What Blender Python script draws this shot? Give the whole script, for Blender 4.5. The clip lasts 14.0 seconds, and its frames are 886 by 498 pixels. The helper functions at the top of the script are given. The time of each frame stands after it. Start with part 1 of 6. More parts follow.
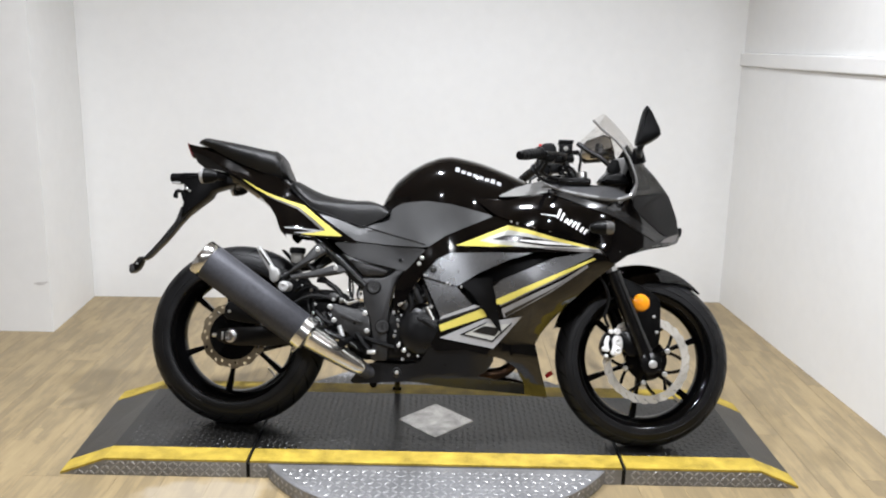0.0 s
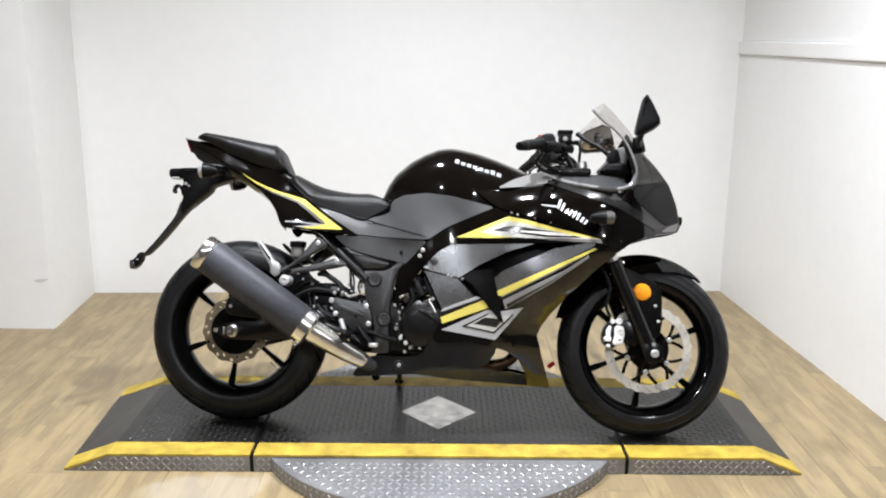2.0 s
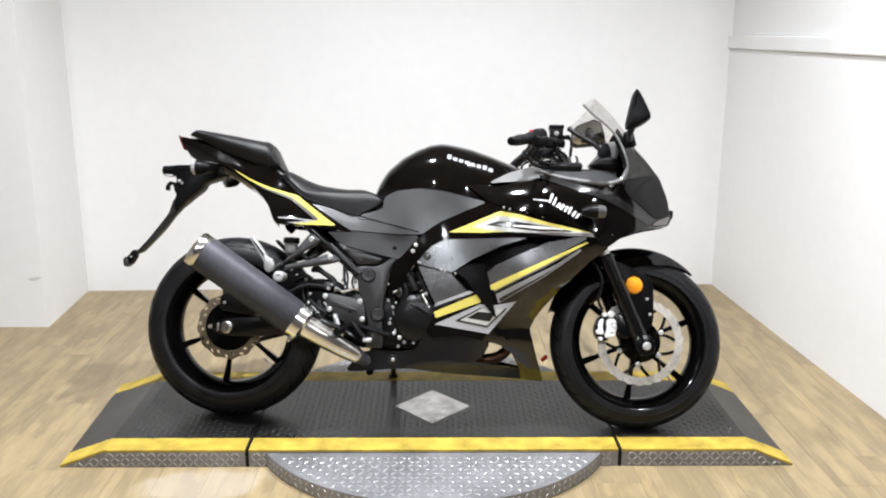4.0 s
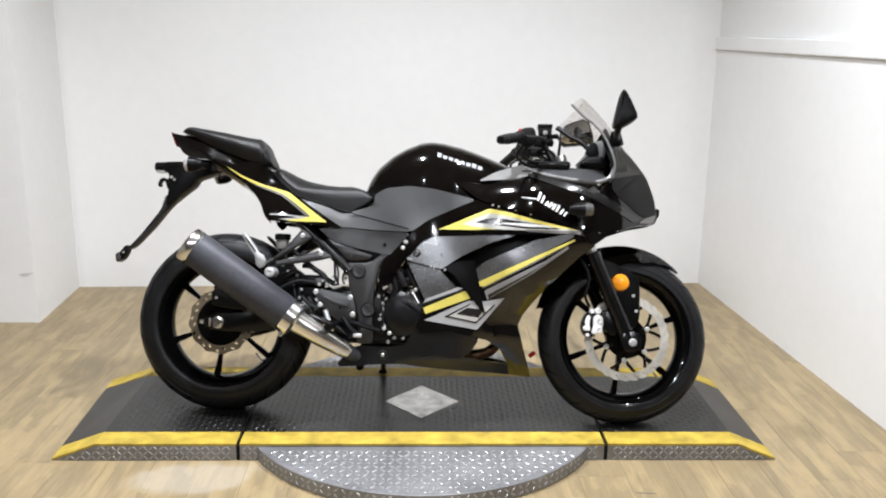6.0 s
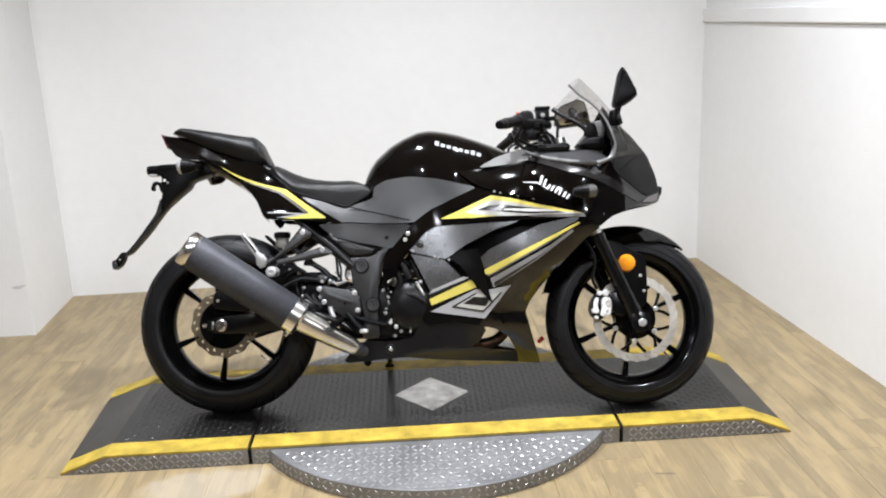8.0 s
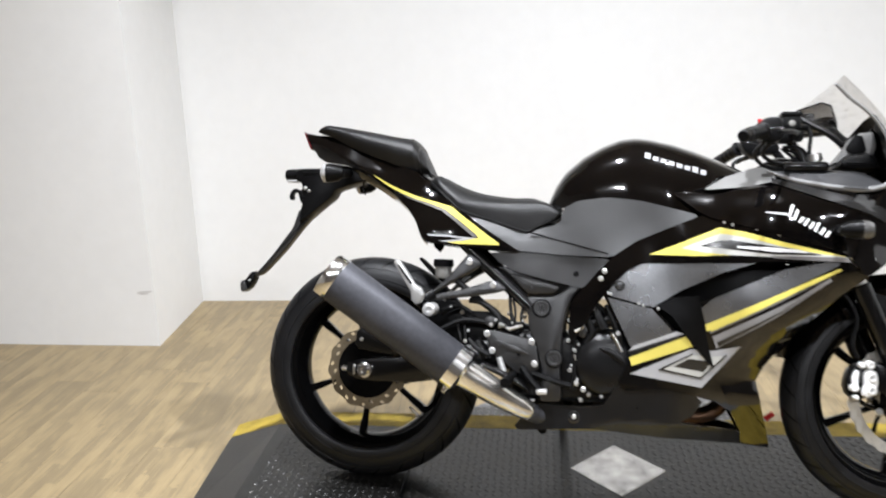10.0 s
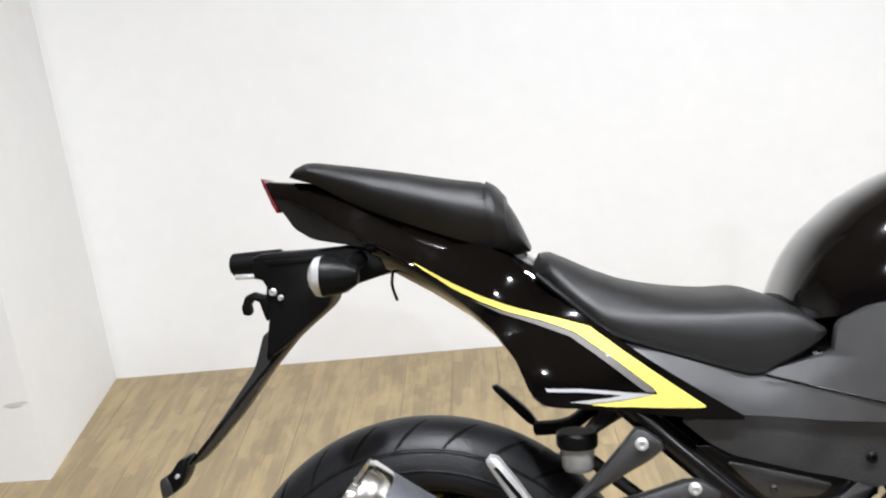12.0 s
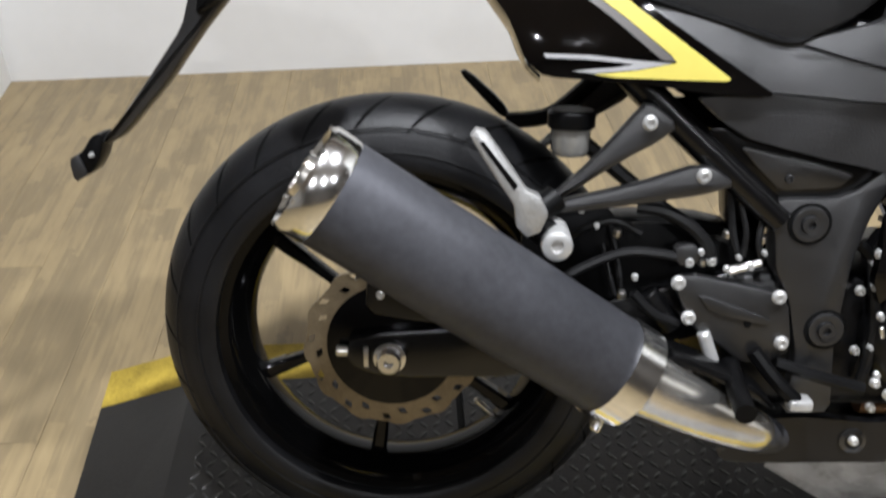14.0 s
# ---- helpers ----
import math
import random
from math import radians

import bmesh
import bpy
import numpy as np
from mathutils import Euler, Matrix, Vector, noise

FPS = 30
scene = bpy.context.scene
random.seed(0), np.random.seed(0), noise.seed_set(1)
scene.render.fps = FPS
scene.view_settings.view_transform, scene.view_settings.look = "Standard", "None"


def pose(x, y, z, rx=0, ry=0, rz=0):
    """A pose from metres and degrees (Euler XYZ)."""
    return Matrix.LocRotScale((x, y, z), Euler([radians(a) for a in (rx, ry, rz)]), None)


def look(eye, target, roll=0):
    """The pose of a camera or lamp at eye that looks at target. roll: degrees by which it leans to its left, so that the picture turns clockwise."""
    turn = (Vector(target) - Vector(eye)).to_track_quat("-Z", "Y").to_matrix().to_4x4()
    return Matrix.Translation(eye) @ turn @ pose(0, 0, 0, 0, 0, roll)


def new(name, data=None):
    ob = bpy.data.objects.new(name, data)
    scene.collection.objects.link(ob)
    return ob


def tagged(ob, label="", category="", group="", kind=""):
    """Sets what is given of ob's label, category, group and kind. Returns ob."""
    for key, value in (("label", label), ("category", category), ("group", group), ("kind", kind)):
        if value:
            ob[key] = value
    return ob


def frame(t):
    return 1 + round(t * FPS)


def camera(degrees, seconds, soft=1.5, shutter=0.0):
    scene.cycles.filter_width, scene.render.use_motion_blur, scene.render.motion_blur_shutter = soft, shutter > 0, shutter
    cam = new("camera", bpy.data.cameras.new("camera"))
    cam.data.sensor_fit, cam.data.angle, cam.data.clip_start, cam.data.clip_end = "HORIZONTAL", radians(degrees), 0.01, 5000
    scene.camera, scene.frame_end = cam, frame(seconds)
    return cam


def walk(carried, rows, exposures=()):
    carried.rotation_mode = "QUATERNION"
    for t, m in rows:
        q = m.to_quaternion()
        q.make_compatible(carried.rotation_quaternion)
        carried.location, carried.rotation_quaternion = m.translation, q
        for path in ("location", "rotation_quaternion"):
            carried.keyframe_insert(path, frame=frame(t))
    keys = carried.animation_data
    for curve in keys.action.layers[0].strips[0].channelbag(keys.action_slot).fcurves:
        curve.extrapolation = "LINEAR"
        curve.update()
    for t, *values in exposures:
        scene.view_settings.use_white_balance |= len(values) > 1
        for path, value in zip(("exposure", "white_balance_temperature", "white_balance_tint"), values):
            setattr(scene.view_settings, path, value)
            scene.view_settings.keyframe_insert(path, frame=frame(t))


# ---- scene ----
cam = camera(53.5, 14.0, soft=2.05, shutter=0.35)
PATH = [
    (0, (0.0, -2.75, 1.345), (0.005, -0.803, 0.886), 1.2),
    (0.5, (-0.004, -2.754, 1.346), (0.0, -0.808, 0.884), 1.0),
    (1, (-0.005, -2.758, 1.347), (0.004, -0.813, 0.881), 1.1),
    (1.5, (-0.004, -2.754, 1.342), (0.001, -0.81, 0.872), 1.0),
    (2, (-0.006, -2.747, 1.343), (0.002, -0.804, 0.867), 0.5),
    (2.5, (-0.009, -2.744, 1.346), (0.002, -0.8, 0.878), 0.3),
    (3, (0.002, -2.746, 1.343), (-0.006, -0.802, 0.873), 0.1),
    (3.5, (-0.005, -2.753, 1.342), (0.005, -0.812, 0.86), 0.0),
    (6, (-0.004, -2.803, 1.344), (0.042, -0.864, 0.859), 0.6),
    (6.5, (0.013, -2.791, 1.332), (0.041, -0.851, 0.846), 0.4),
    (7, (0.003, -2.779, 1.347), (0.036, -0.843, 0.849), -0.9),
    (9.3, (-0.145, -2.598, 1.313), (-0.058, -0.685, 0.734), -2.8),
    (9.5, (-0.155, -2.497, 1.292), (-0.112, -0.588, 0.695), -2.9),
    (10, (-0.222, -2.139, 1.308), (-0.441, -0.221, 0.784), -1.7),
    (10.5, (-0.335, -1.775, 1.286), (-0.455, 0.141, 0.724), -2.8),
    (11, (-0.394, -1.409, 1.295), (-0.578, 0.497, 0.72), -6.3),
    (11.5, (-0.451, -1.091, 1.28), (-0.787, 0.77, 0.629), -5.7),
    (12, (-0.588, -0.895, 1.281), (-0.669, 0.991, 0.622), -5.0),
    (12.5, (-0.659, -0.789, 1.289), (-0.7, 1.084, 0.588), -3.7),
    (13, (-0.662, -0.761, 1.248), (-0.665, 1.061, 0.424), -4.0),
    (13.5, (-0.663, -0.757, 1.176), (-0.612, 0.967, 0.164), -2.3),
    (14, (-0.667, -0.767, 1.111), (-0.586, 0.855, -0.056), -0.4),
]
EXPOSURES = [(0, 0.12), (1.5, 0.22), (3, 0.34), (3.7, 0.34), (6.0, 0.18), (7.2, 0.14), (9.5, 0.34), (10.5, 0.38), (12.5, 0.28), (13.5, 0.06), (14, -0.06)]
walk(cam, [(t, look(eye, target, roll)) for t, eye, target, roll in PATH], EXPOSURES)

# ---- light: ceiling lamps in a room closed by added, unseen surfaces ----
world = bpy.data.worlds.new("world")
world.use_nodes = True
world.node_tree.nodes["Background"].inputs[0].default_value = (0.9, 0.92, 1.0, 1)
world.node_tree.nodes["Background"].inputs[1].default_value = 0.02
scene.world = world
CEILING = 3.3
LAMPS = [(-1.7, -3.4, 46.0, 170), (0.1, -3.7, 60.0, 170), (2.0, -3.5, 46.0, 170), (-0.8, -0.3, 56.0, 125), (0.6, -0.3, 56.0, 125)]


# ---- materials ----
def surf(name, col, rough=0.5, metal=0.0, var=0.12, scale=6.0, bump=0.0, bscale=300.0, coat=0.0, rvar=0.08, spec=0.5):
    """A principled surface with colour variation at two scales, uneven gloss and fine relief."""
    m = bpy.data.materials.new(name)
    m.use_nodes = True
    nt = m.node_tree
    N, L = nt.nodes, nt.links
    b = N["Principled BSDF"]
    tc = N.new("ShaderNodeTexCoord")
    n1, n2 = N.new("ShaderNodeTexNoise"), N.new("ShaderNodeTexNoise")
    n1.inputs["Scale"].default_value, n1.inputs["Detail"].default_value = scale, 6
    n2.inputs["Scale"].default_value, n2.inputs["Detail"].default_value = scale * 14, 4
    mix = N.new("ShaderNodeMath")
    mix.operation = "MULTIPLY_ADD"
    mix.inputs[1].default_value = 0.5
    ramp = N.new("ShaderNodeMapRange")
    ramp.inputs[1].default_value, ramp.inputs[2].default_value = 0.45, 1.05
    ramp.inputs[3].default_value, ramp.inputs[4].default_value = 1 - var, 1 + var
    vm = N.new("ShaderNodeVectorMath")
    vm.operation = "SCALE"
    vm.inputs[0].default_value = col
    for n in (n1, n2):
        L.new(tc.outputs["Object"], n.inputs["Vector"])
    L.new(n2.outputs["Fac"], mix.inputs[0])
    L.new(n1.outputs["Fac"], mix.inputs[2])
    L.new(mix.outputs[0], ramp.inputs[0])
    L.new(ramp.outputs[0], vm.inputs["Scale"])
    L.new(vm.outputs[0], b.inputs["Base Color"])
    rr = N.new("ShaderNodeMapRange")
    rr.inputs[3].default_value, rr.inputs[4].default_value = max(0.02, rough - rvar), min(1, rough + rvar)
    L.new(n1.outputs["Fac"], rr.inputs[0])
    L.new(rr.outputs[0], b.inputs["Roughness"])
    b.inputs["Metallic"].default_value = metal
    b.inputs["Specular IOR Level"].default_value = spec if metal > 0.5 or coat else spec * 0.25
    b.inputs["Coat Weight"].default_value = coat
    b.inputs["Coat Roughness"].default_value = 0.025
    if bump:
        n3 = N.new("ShaderNodeTexNoise")
        n3.inputs["Scale"].default_value, n3.inputs["Detail"].default_value = bscale, 3
        L.new(tc.outputs["Object"], n3.inputs["Vector"])
        bp = N.new("ShaderNodeBump")
        bp.inputs["Strength"].default_value, bp.inputs["Distance"].default_value = bump, 0.002
        L.new(n3.outputs["Fac"], bp.inputs["Height"])
        L.new(bp.outputs[0], b.inputs["Normal"])
    return m


def wall_paint(name, col):
    """White emulsion paint: roller relief, faint stains and a few grey scuffs."""
    m = surf(name, col, 0.55, var=0.035, scale=1.3, bump=0.12, bscale=420)
    N, L = m.node_tree.nodes, m.node_tree.links
    b = N["Principled BSDF"]
    old = b.inputs["Base Color"].links[0].from_socket
    tc = N.new("ShaderNodeTexCoord")
    mp = N.new("ShaderNodeMapping")
    mp.inputs["Scale"].default_value = (2.2, 2.2, 4)
    n = N.new("ShaderNodeTexNoise")
    n.inputs["Scale"].default_value, n.inputs["Detail"].default_value = 2.1, 7
    r = N.new("ShaderNodeMapRange")
    r.inputs[1].default_value, r.inputs[2].default_value = 0.74, 0.95
    mx = N.new("ShaderNodeMix")
    mx.data_type = "RGBA"
    mx.inputs[7].default_value = (0.55, 0.54, 0.52, 1)
    L.new(tc.outputs["Object"], mp.inputs[0])
    L.new(mp.outputs[0], n.inputs["Vector"])
    L.new(n.outputs["Fac"], r.inputs[0])
    L.new(r.outputs[0], mx.inputs[0])
    L.new(old, mx.inputs[6])
    L.new(mx.outputs[2], b.inputs["Base Color"])
    return m


def plank_wood():
    """Printed vinyl planks: tone by piece, long grain, dark cloudy streaks and knots."""
    m = bpy.data.materials.new("plank_wood")
    m.use_nodes = True
    N, L = m.node_tree.nodes, m.node_tree.links
    b = N["Principled BSDF"]
    tc, oi = N.new("ShaderNodeTexCoord"), N.new("ShaderNodeObjectInfo")
    off = N.new("ShaderNodeVectorMath")
    off.operation = "MULTIPLY_ADD"
    off.inputs[1].default_value = (0.0, 17.0, 5.0)
    L.new(oi.outputs["Random"], off.inputs[0])
    L.new(tc.outputs["Object"], off.inputs[2])

    def tex(sx, sy, sc, detail, dist):
        mp, n = N.new("ShaderNodeMapping"), N.new("ShaderNodeTexNoise")
        mp.inputs["Scale"].default_value = (sx, sy, 1)
        n.inputs["Scale"].default_value, n.inputs["Detail"].default_value = sc, detail
        n.inputs["Distortion"].default_value = dist
        L.new(off.outputs[0], mp.inputs[0])
        L.new(mp.outputs[0], n.inputs["Vector"])
        return n.outputs["Fac"]

    streak, grain, tone = tex(1.0, 0.16, 24.0, 3, 0.4), tex(60, 2.2, 2.4, 4, 0.2), tex(2, 0.7, 1.0, 2, 0)
    blotch = tex(1.0, 0.30, 30.0, 9, 0.6)
    r1 = N.new("ShaderNodeValToRGB")
    e = r1.color_ramp.elements
    e[0].position, e[0].color = 0.22, (0.178, 0.136, 0.076, 1)
    e[1].position, e[1].color = 0.80, (0.365, 0.279, 0.149, 1)
    k = r1.color_ramp.elements.new(0.45)
    k.color = (0.228, 0.174, 0.096, 1)
    k = r1.color_ramp.elements.new(0.55)
    k.color = (0.285, 0.215, 0.115, 1)

    def add(fac, amount, before=None):
        """Adds a centred, weighted noise to a running value."""
        n = N.new("ShaderNodeMath")
        n.operation = "MULTIPLY_ADD"
        n.inputs[1].default_value, n.inputs[2].default_value = amount, -amount / 2
        L.new(fac, n.inputs[0])
        if before is None:
            return n.outputs[0]
        s = N.new("ShaderNodeMath")
        L.new(n.outputs[0], s.inputs[0])
        L.new(before, s.inputs[1])
        return s.outputs[0]

    # printed staves: two rows to a plank, each stave with its own tone and feathered ends
    jag = N.new("ShaderNodeTexNoise")
    jag.inputs["Scale"].default_value, jag.inputs["Detail"].default_value = 45.0, 4
    L.new(off.outputs[0], jag.inputs["Vector"])
    wave = N.new("ShaderNodeVectorMath")
    wave.operation = "MULTIPLY_ADD"
    wave.inputs[1].default_value = (0.010, 0.16, 0)
    L.new(jag.outputs["Fac"], wave.inputs[0])
    L.new(off.outputs[0], wave.inputs[2])
    parts, turn = N.new("ShaderNodeSeparateXYZ"), N.new("ShaderNodeCombineXYZ")
    L.new(wave.outputs[0], parts.inputs[0])
    L.new(parts.outputs["Y"], turn.inputs["X"])
    L.new(parts.outputs["X"], turn.inputs["Y"])
    stave = N.new("ShaderNodeTexBrick")
    stave.offset, stave.offset_frequency = 0.37, 2
    for key, val in (("Scale", 1.0), ("Mortar Size", 0.0), ("Brick Width", 0.27), ("Row Height", 0.037), ("Bias", 0.0)):
        stave.inputs[key].default_value = val
    stave.inputs["Color1"].default_value, stave.inputs["Color2"].default_value = (0, 0, 0, 1), (1, 1, 1, 1)
    L.new(turn.outputs[0], stave.inputs["Vector"])
    value = add(streak, 0.42)
    value = add(grain, 0.30, value)
    value = add(stave.outputs["Color"], 0.17, value)
    value = add(blotch, 0.40, value)
    value = add(oi.outputs["Random"], 0.05, value)
    lift = N.new("ShaderNodeMath")
    lift.inputs[1].default_value = 0.5
    L.new(value, lift.inputs[0])
    L.new(lift.outputs[0], r1.inputs[0])
    # a pale worn patch before the platform
    geo, sep = N.new("ShaderNodeNewGeometry"), N.new("ShaderNodeVectorMath")
    sep.operation = "DISTANCE"
    sep.inputs[1].default_value = (-0.71, -0.62, 0)
    flat = N.new("ShaderNodeVectorMath")
    flat.operation = "MULTIPLY"
    flat.inputs[1].default_value = (1.0, 1.8, 0)
    L.new(geo.outputs["Position"], flat.inputs[0])
    wob = N.new("ShaderNodeTexNoise")
    wob.inputs["Scale"].default_value, wob.inputs["Detail"].default_value = 5.0, 4
    L.new(geo.outputs["Position"], wob.inputs["Vector"])
    L.new(flat.outputs[0], sep.inputs[0])
    edge = N.new("ShaderNodeMath")
    edge.operation = "MULTIPLY_ADD"
    edge.inputs[1].default_value = 0.5
    L.new(wob.outputs["Fac"], edge.inputs[0])
    L.new(sep.outputs["Value"], edge.inputs[2])
    worn = N.new("ShaderNodeMapRange")
    worn.inputs[1].default_value, worn.inputs[2].default_value = 0.40, 0.47
    worn.inputs[3].default_value, worn.inputs[4].default_value = 0.4, 0.0
    L.new(edge.outputs[0], worn.inputs[0])
    mx = N.new("ShaderNodeMix")
    mx.data_type = "RGBA"
    mx.inputs[7].default_value = (0.42, 0.385, 0.33, 1)
    L.new(worn.outputs[0], mx.inputs[0])
    L.new(r1.outputs[0], mx.inputs[6])
    L.new(mx.outputs[2], b.inputs["Base Color"])
    rr = N.new("ShaderNodeMapRange")
    rr.inputs[3].default_value, rr.inputs[4].default_value = 0.3, 0.55
    L.new(tone, rr.inputs[0])
    L.new(rr.outputs[0], b.inputs["Roughness"])
    bp = N.new("ShaderNodeBump")
    bp.inputs["Strength"].default_value, bp.inputs["Distance"].default_value = 0.15, 0.001
    L.new(grain, bp.inputs["Height"])
    L.new(bp.outputs[0], b.inputs["Normal"])
    return m


WHITE = wall_paint("white_wall_paint", (0.80, 0.80, 0.79))
CEIL_GREY = surf("ceiling_grey", (0.31, 0.262, 0.232), 0.85, bump=0.3, bscale=80)
SHOP_PALE = surf("unseen_wall_pale", (0.55, 0.54, 0.525), 0.7, var=0.06)
SHOP_GREY = surf("unseen_wall_grey", (0.15, 0.135, 0.122), 0.8, var=0.1)
TRIM = surf("white_trim_gloss", (0.80, 0.80, 0.79), 0.35, var=0.03, bump=0.05)
WOOD = plank_wood()
JOINT = surf("floor_joint", (0.17, 0.13, 0.08), 0.8)
RUBBER_MAT = surf("black_rubber_mat", (0.0050, 0.0047, 0.0043), 0.31, var=0.7, scale=3.0, bump=0.22, bscale=240, rvar=0.12, spec=2.0)
MAT_TREAD = surf("worn_rubber_tread", (0.0095, 0.009, 0.0082), 0.32, var=0.6, scale=5.0, bump=0.2, bscale=240, rvar=0.12, spec=2.5)
YELLOW_PAINT = surf("worn_yellow_paint", (0.38, 0.275, 0.045), 0.5, var=0.5, scale=16, bump=0.4, bscale=180)
ALU = surf("checker_aluminium", (0.235, 0.235, 0.24), 0.42, 0.5, var=0.3, scale=7, bump=0.12, bscale=160, rvar=0.12)
BLACK_GLOSS = surf("black_gloss_paint", (0.0015, 0.0013, 0.0013), 0.09, var=0.2, coat=0.9, rvar=0.03, spec=0.2)
GUNMETAL = surf("gunmetal_paint", (0.27, 0.275, 0.285), 0.27, 0.9, var=0.15, scale=9, bump=0.08, bscale=1500, coat=0.12)
MATTE_GREY = surf("matte_grey_plastic", (0.026, 0.0265, 0.028), 0.36, var=0.14, scale=20, bump=0.22, bscale=900, spec=4.0)
MATTE_BLACK = surf("matte_black_plastic", (0.0024, 0.0024, 0.0026), 0.38, var=0.2, scale=20, bump=0.15, bscale=700, spec=0.5)
FRAME_BLACK = surf("frame_black_paint", (0.0026, 0.0026, 0.0028), 0.22, var=0.2, scale=30, spec=1.6)
CAST_GREY = surf("dark_cast_paint", (0.011, 0.011, 0.0115), 0.34, var=0.2, scale=25, bump=0.25, bscale=500, spec=3.2)
SEAT_VINYL = surf("black_seat_vinyl", (0.0034, 0.0034, 0.0036), 0.42, var=0.18, scale=15, bump=0.4, bscale=650, spec=1.6)
TYRE = surf("tyre_rubber", (0.0055, 0.0056, 0.0063), 0.43, var=0.5, scale=14, bump=0.3, bscale=300, rvar=0.12, spec=1.0)
RIM_BLACK = surf("rim_black_gloss", (0.0013, 0.0013, 0.0014), 0.12, coat=0.2, var=0.2, spec=0.12)
ENGINE = surf("engine_black_paint", (0.0032, 0.0032, 0.0035), 0.30, 0.0, var=0.3, scale=25, bump=0.3, bscale=260, spec=1.1)
MUFFLER = surf("satin_grey_muffler", (0.056, 0.057, 0.064), 0.5, 0.35, var=0.32, scale=7, bump=0.08, bscale=500)
CHROME = surf("chrome", (0.84, 0.84, 0.83), 0.17, 1.0, var=0.08, scale=20)
STEEL = surf("brushed_steel", (0.6, 0.59, 0.57), 0.3, 1.0, var=0.15, scale=30, bump=0.1)
DISC = surf("brake_disc_steel", (0.63, 0.60, 0.54), 0.33, 0.6, var=0.2, scale=22)
REAR_DISC = surf("worn_disc_steel", (0.19, 0.155, 0.105), 0.36, 0.75, var=0.3, scale=22)
ALLOY = surf("cast_alloy", (0.50, 0.50, 0.49), 0.36, 0.75, var=0.2, scale=45, bump=0.4, bscale=220)
YELLOW_DECAL = surf("yellow_decal", (0.63, 0.54, 0.115), 0.4, var=0.05, coat=0.15)
SILVER_DECAL = surf("silver_decal", (0.36, 0.36, 0.365), 0.55, 0.1, var=0.08, coat=0.0)
MARK_GREY = surf("dull_silver_mark", (0.24, 0.24, 0.245), 0.5, 0.1, var=0.08)
GREY_DECAL = surf("grey_decal", (0.14, 0.132, 0.128), 0.4, 0.3, var=0.06, coat=0.15)
LIGHT_GREY_DECAL = surf("light_grey_decal", (0.25, 0.245, 0.245), 0.45, 0.2, var=0.08)
WHITE_DECAL = surf("white_decal", (0.74, 0.74, 0.74), 0.5, var=0.06)
PALE_DECAL = surf("pale_decal", (0.47, 0.47, 0.44), 0.45, 0.1, var=0.12)
BLACK_DECAL = surf("black_decal", (0.012, 0.012, 0.012), 0.22, coat=0.7)
AMBER = surf("amber_lens", (0.95, 0.34, 0.015), 0.12, var=0.08, scale=60, coat=0.8)
RED_LENS = surf("red_lens", (0.09, 0.004, 0.006), 0.15, var=0.1, scale=60, coat=0.8)
GREY_LENS = surf("grey_lens", (0.09, 0.088, 0.085), 0.16, 0.2, var=0.3, scale=60, coat=0.5)
CLEAR_LENS = surf("clear_lens", (0.42, 0.42, 0.42), 0.2, 0.3, var=0.3, scale=60, coat=0.6)
BLACK_GLOSS.node_tree.nodes["Principled BSDF"].inputs["Coat IOR"].default_value = 1.5
SMOKE_LENS = surf("smoked_lens", (0.0025, 0.0022, 0.0021), 0.14, 0.0, var=0.1, scale=30, coat=0.15, spec=0.12)
BRIGHT = surf("bright_zinc", (0.56, 0.56, 0.55), 0.3, 0.6, var=0.15, scale=60, bump=0.2, bscale=300)
PIPE = surf("heat_stained_steel", (0.68, 0.66, 0.62), 0.20, 0.95, var=0.3, scale=14, bump=0.05)
HOSE = surf("black_rubber_hose", (0.006, 0.006, 0.0063), 0.4, var=0.2, scale=30, spec=1.0)
MACHINED = surf("machined_alloy", (0.78, 0.78, 0.77), 0.42, 0.25, var=0.15, scale=50, bump=0.4, bscale=220)
INLAY = surf("scuffed_aluminium", (0.54, 0.53, 0.515), 0.22, 0.8, var=0.6, scale=22, bump=0.10, bscale=160, rvar=0.12)
TONGUE_SHEEN = surf("pale_grey_sheen", (0.16, 0.158, 0.152), 0.42, var=0.12, scale=14, bump=0.15, bscale=600, spec=1.4)
HEADER = surf("heat_browned_steel", (0.10, 0.055, 0.032), 0.4, 0.8, var=0.4, scale=18)
BELLY = surf("belly_black_paint", (0.0045, 0.0045, 0.005), 0.30, var=0.25, scale=12, spec=1.8)
GREY_TRIM = surf("grey_trim_plastic", (0.125, 0.124, 0.122), 0.42, var=0.15, scale=18, bump=0.25, bscale=700, spec=1.6)
TREAD = surf("polished_tread", (0.38, 0.38, 0.38), 0.32, 0.65, var=0.2, scale=30)
GROOVE_SHADE = surf("groove_shade", (0.002, 0.002, 0.002), 0.9)
EDGE_GREY = surf("screen_edge_grey", (0.20, 0.20, 0.20), 0.25, coat=0.5)
RED_TAG = surf("red_plastic", (0.45, 0.02, 0.02), 0.4)
BROWN_FLUID = surf("reservoir_plastic", (0.20, 0.195, 0.18), 0.25, coat=0.6, var=0.3)


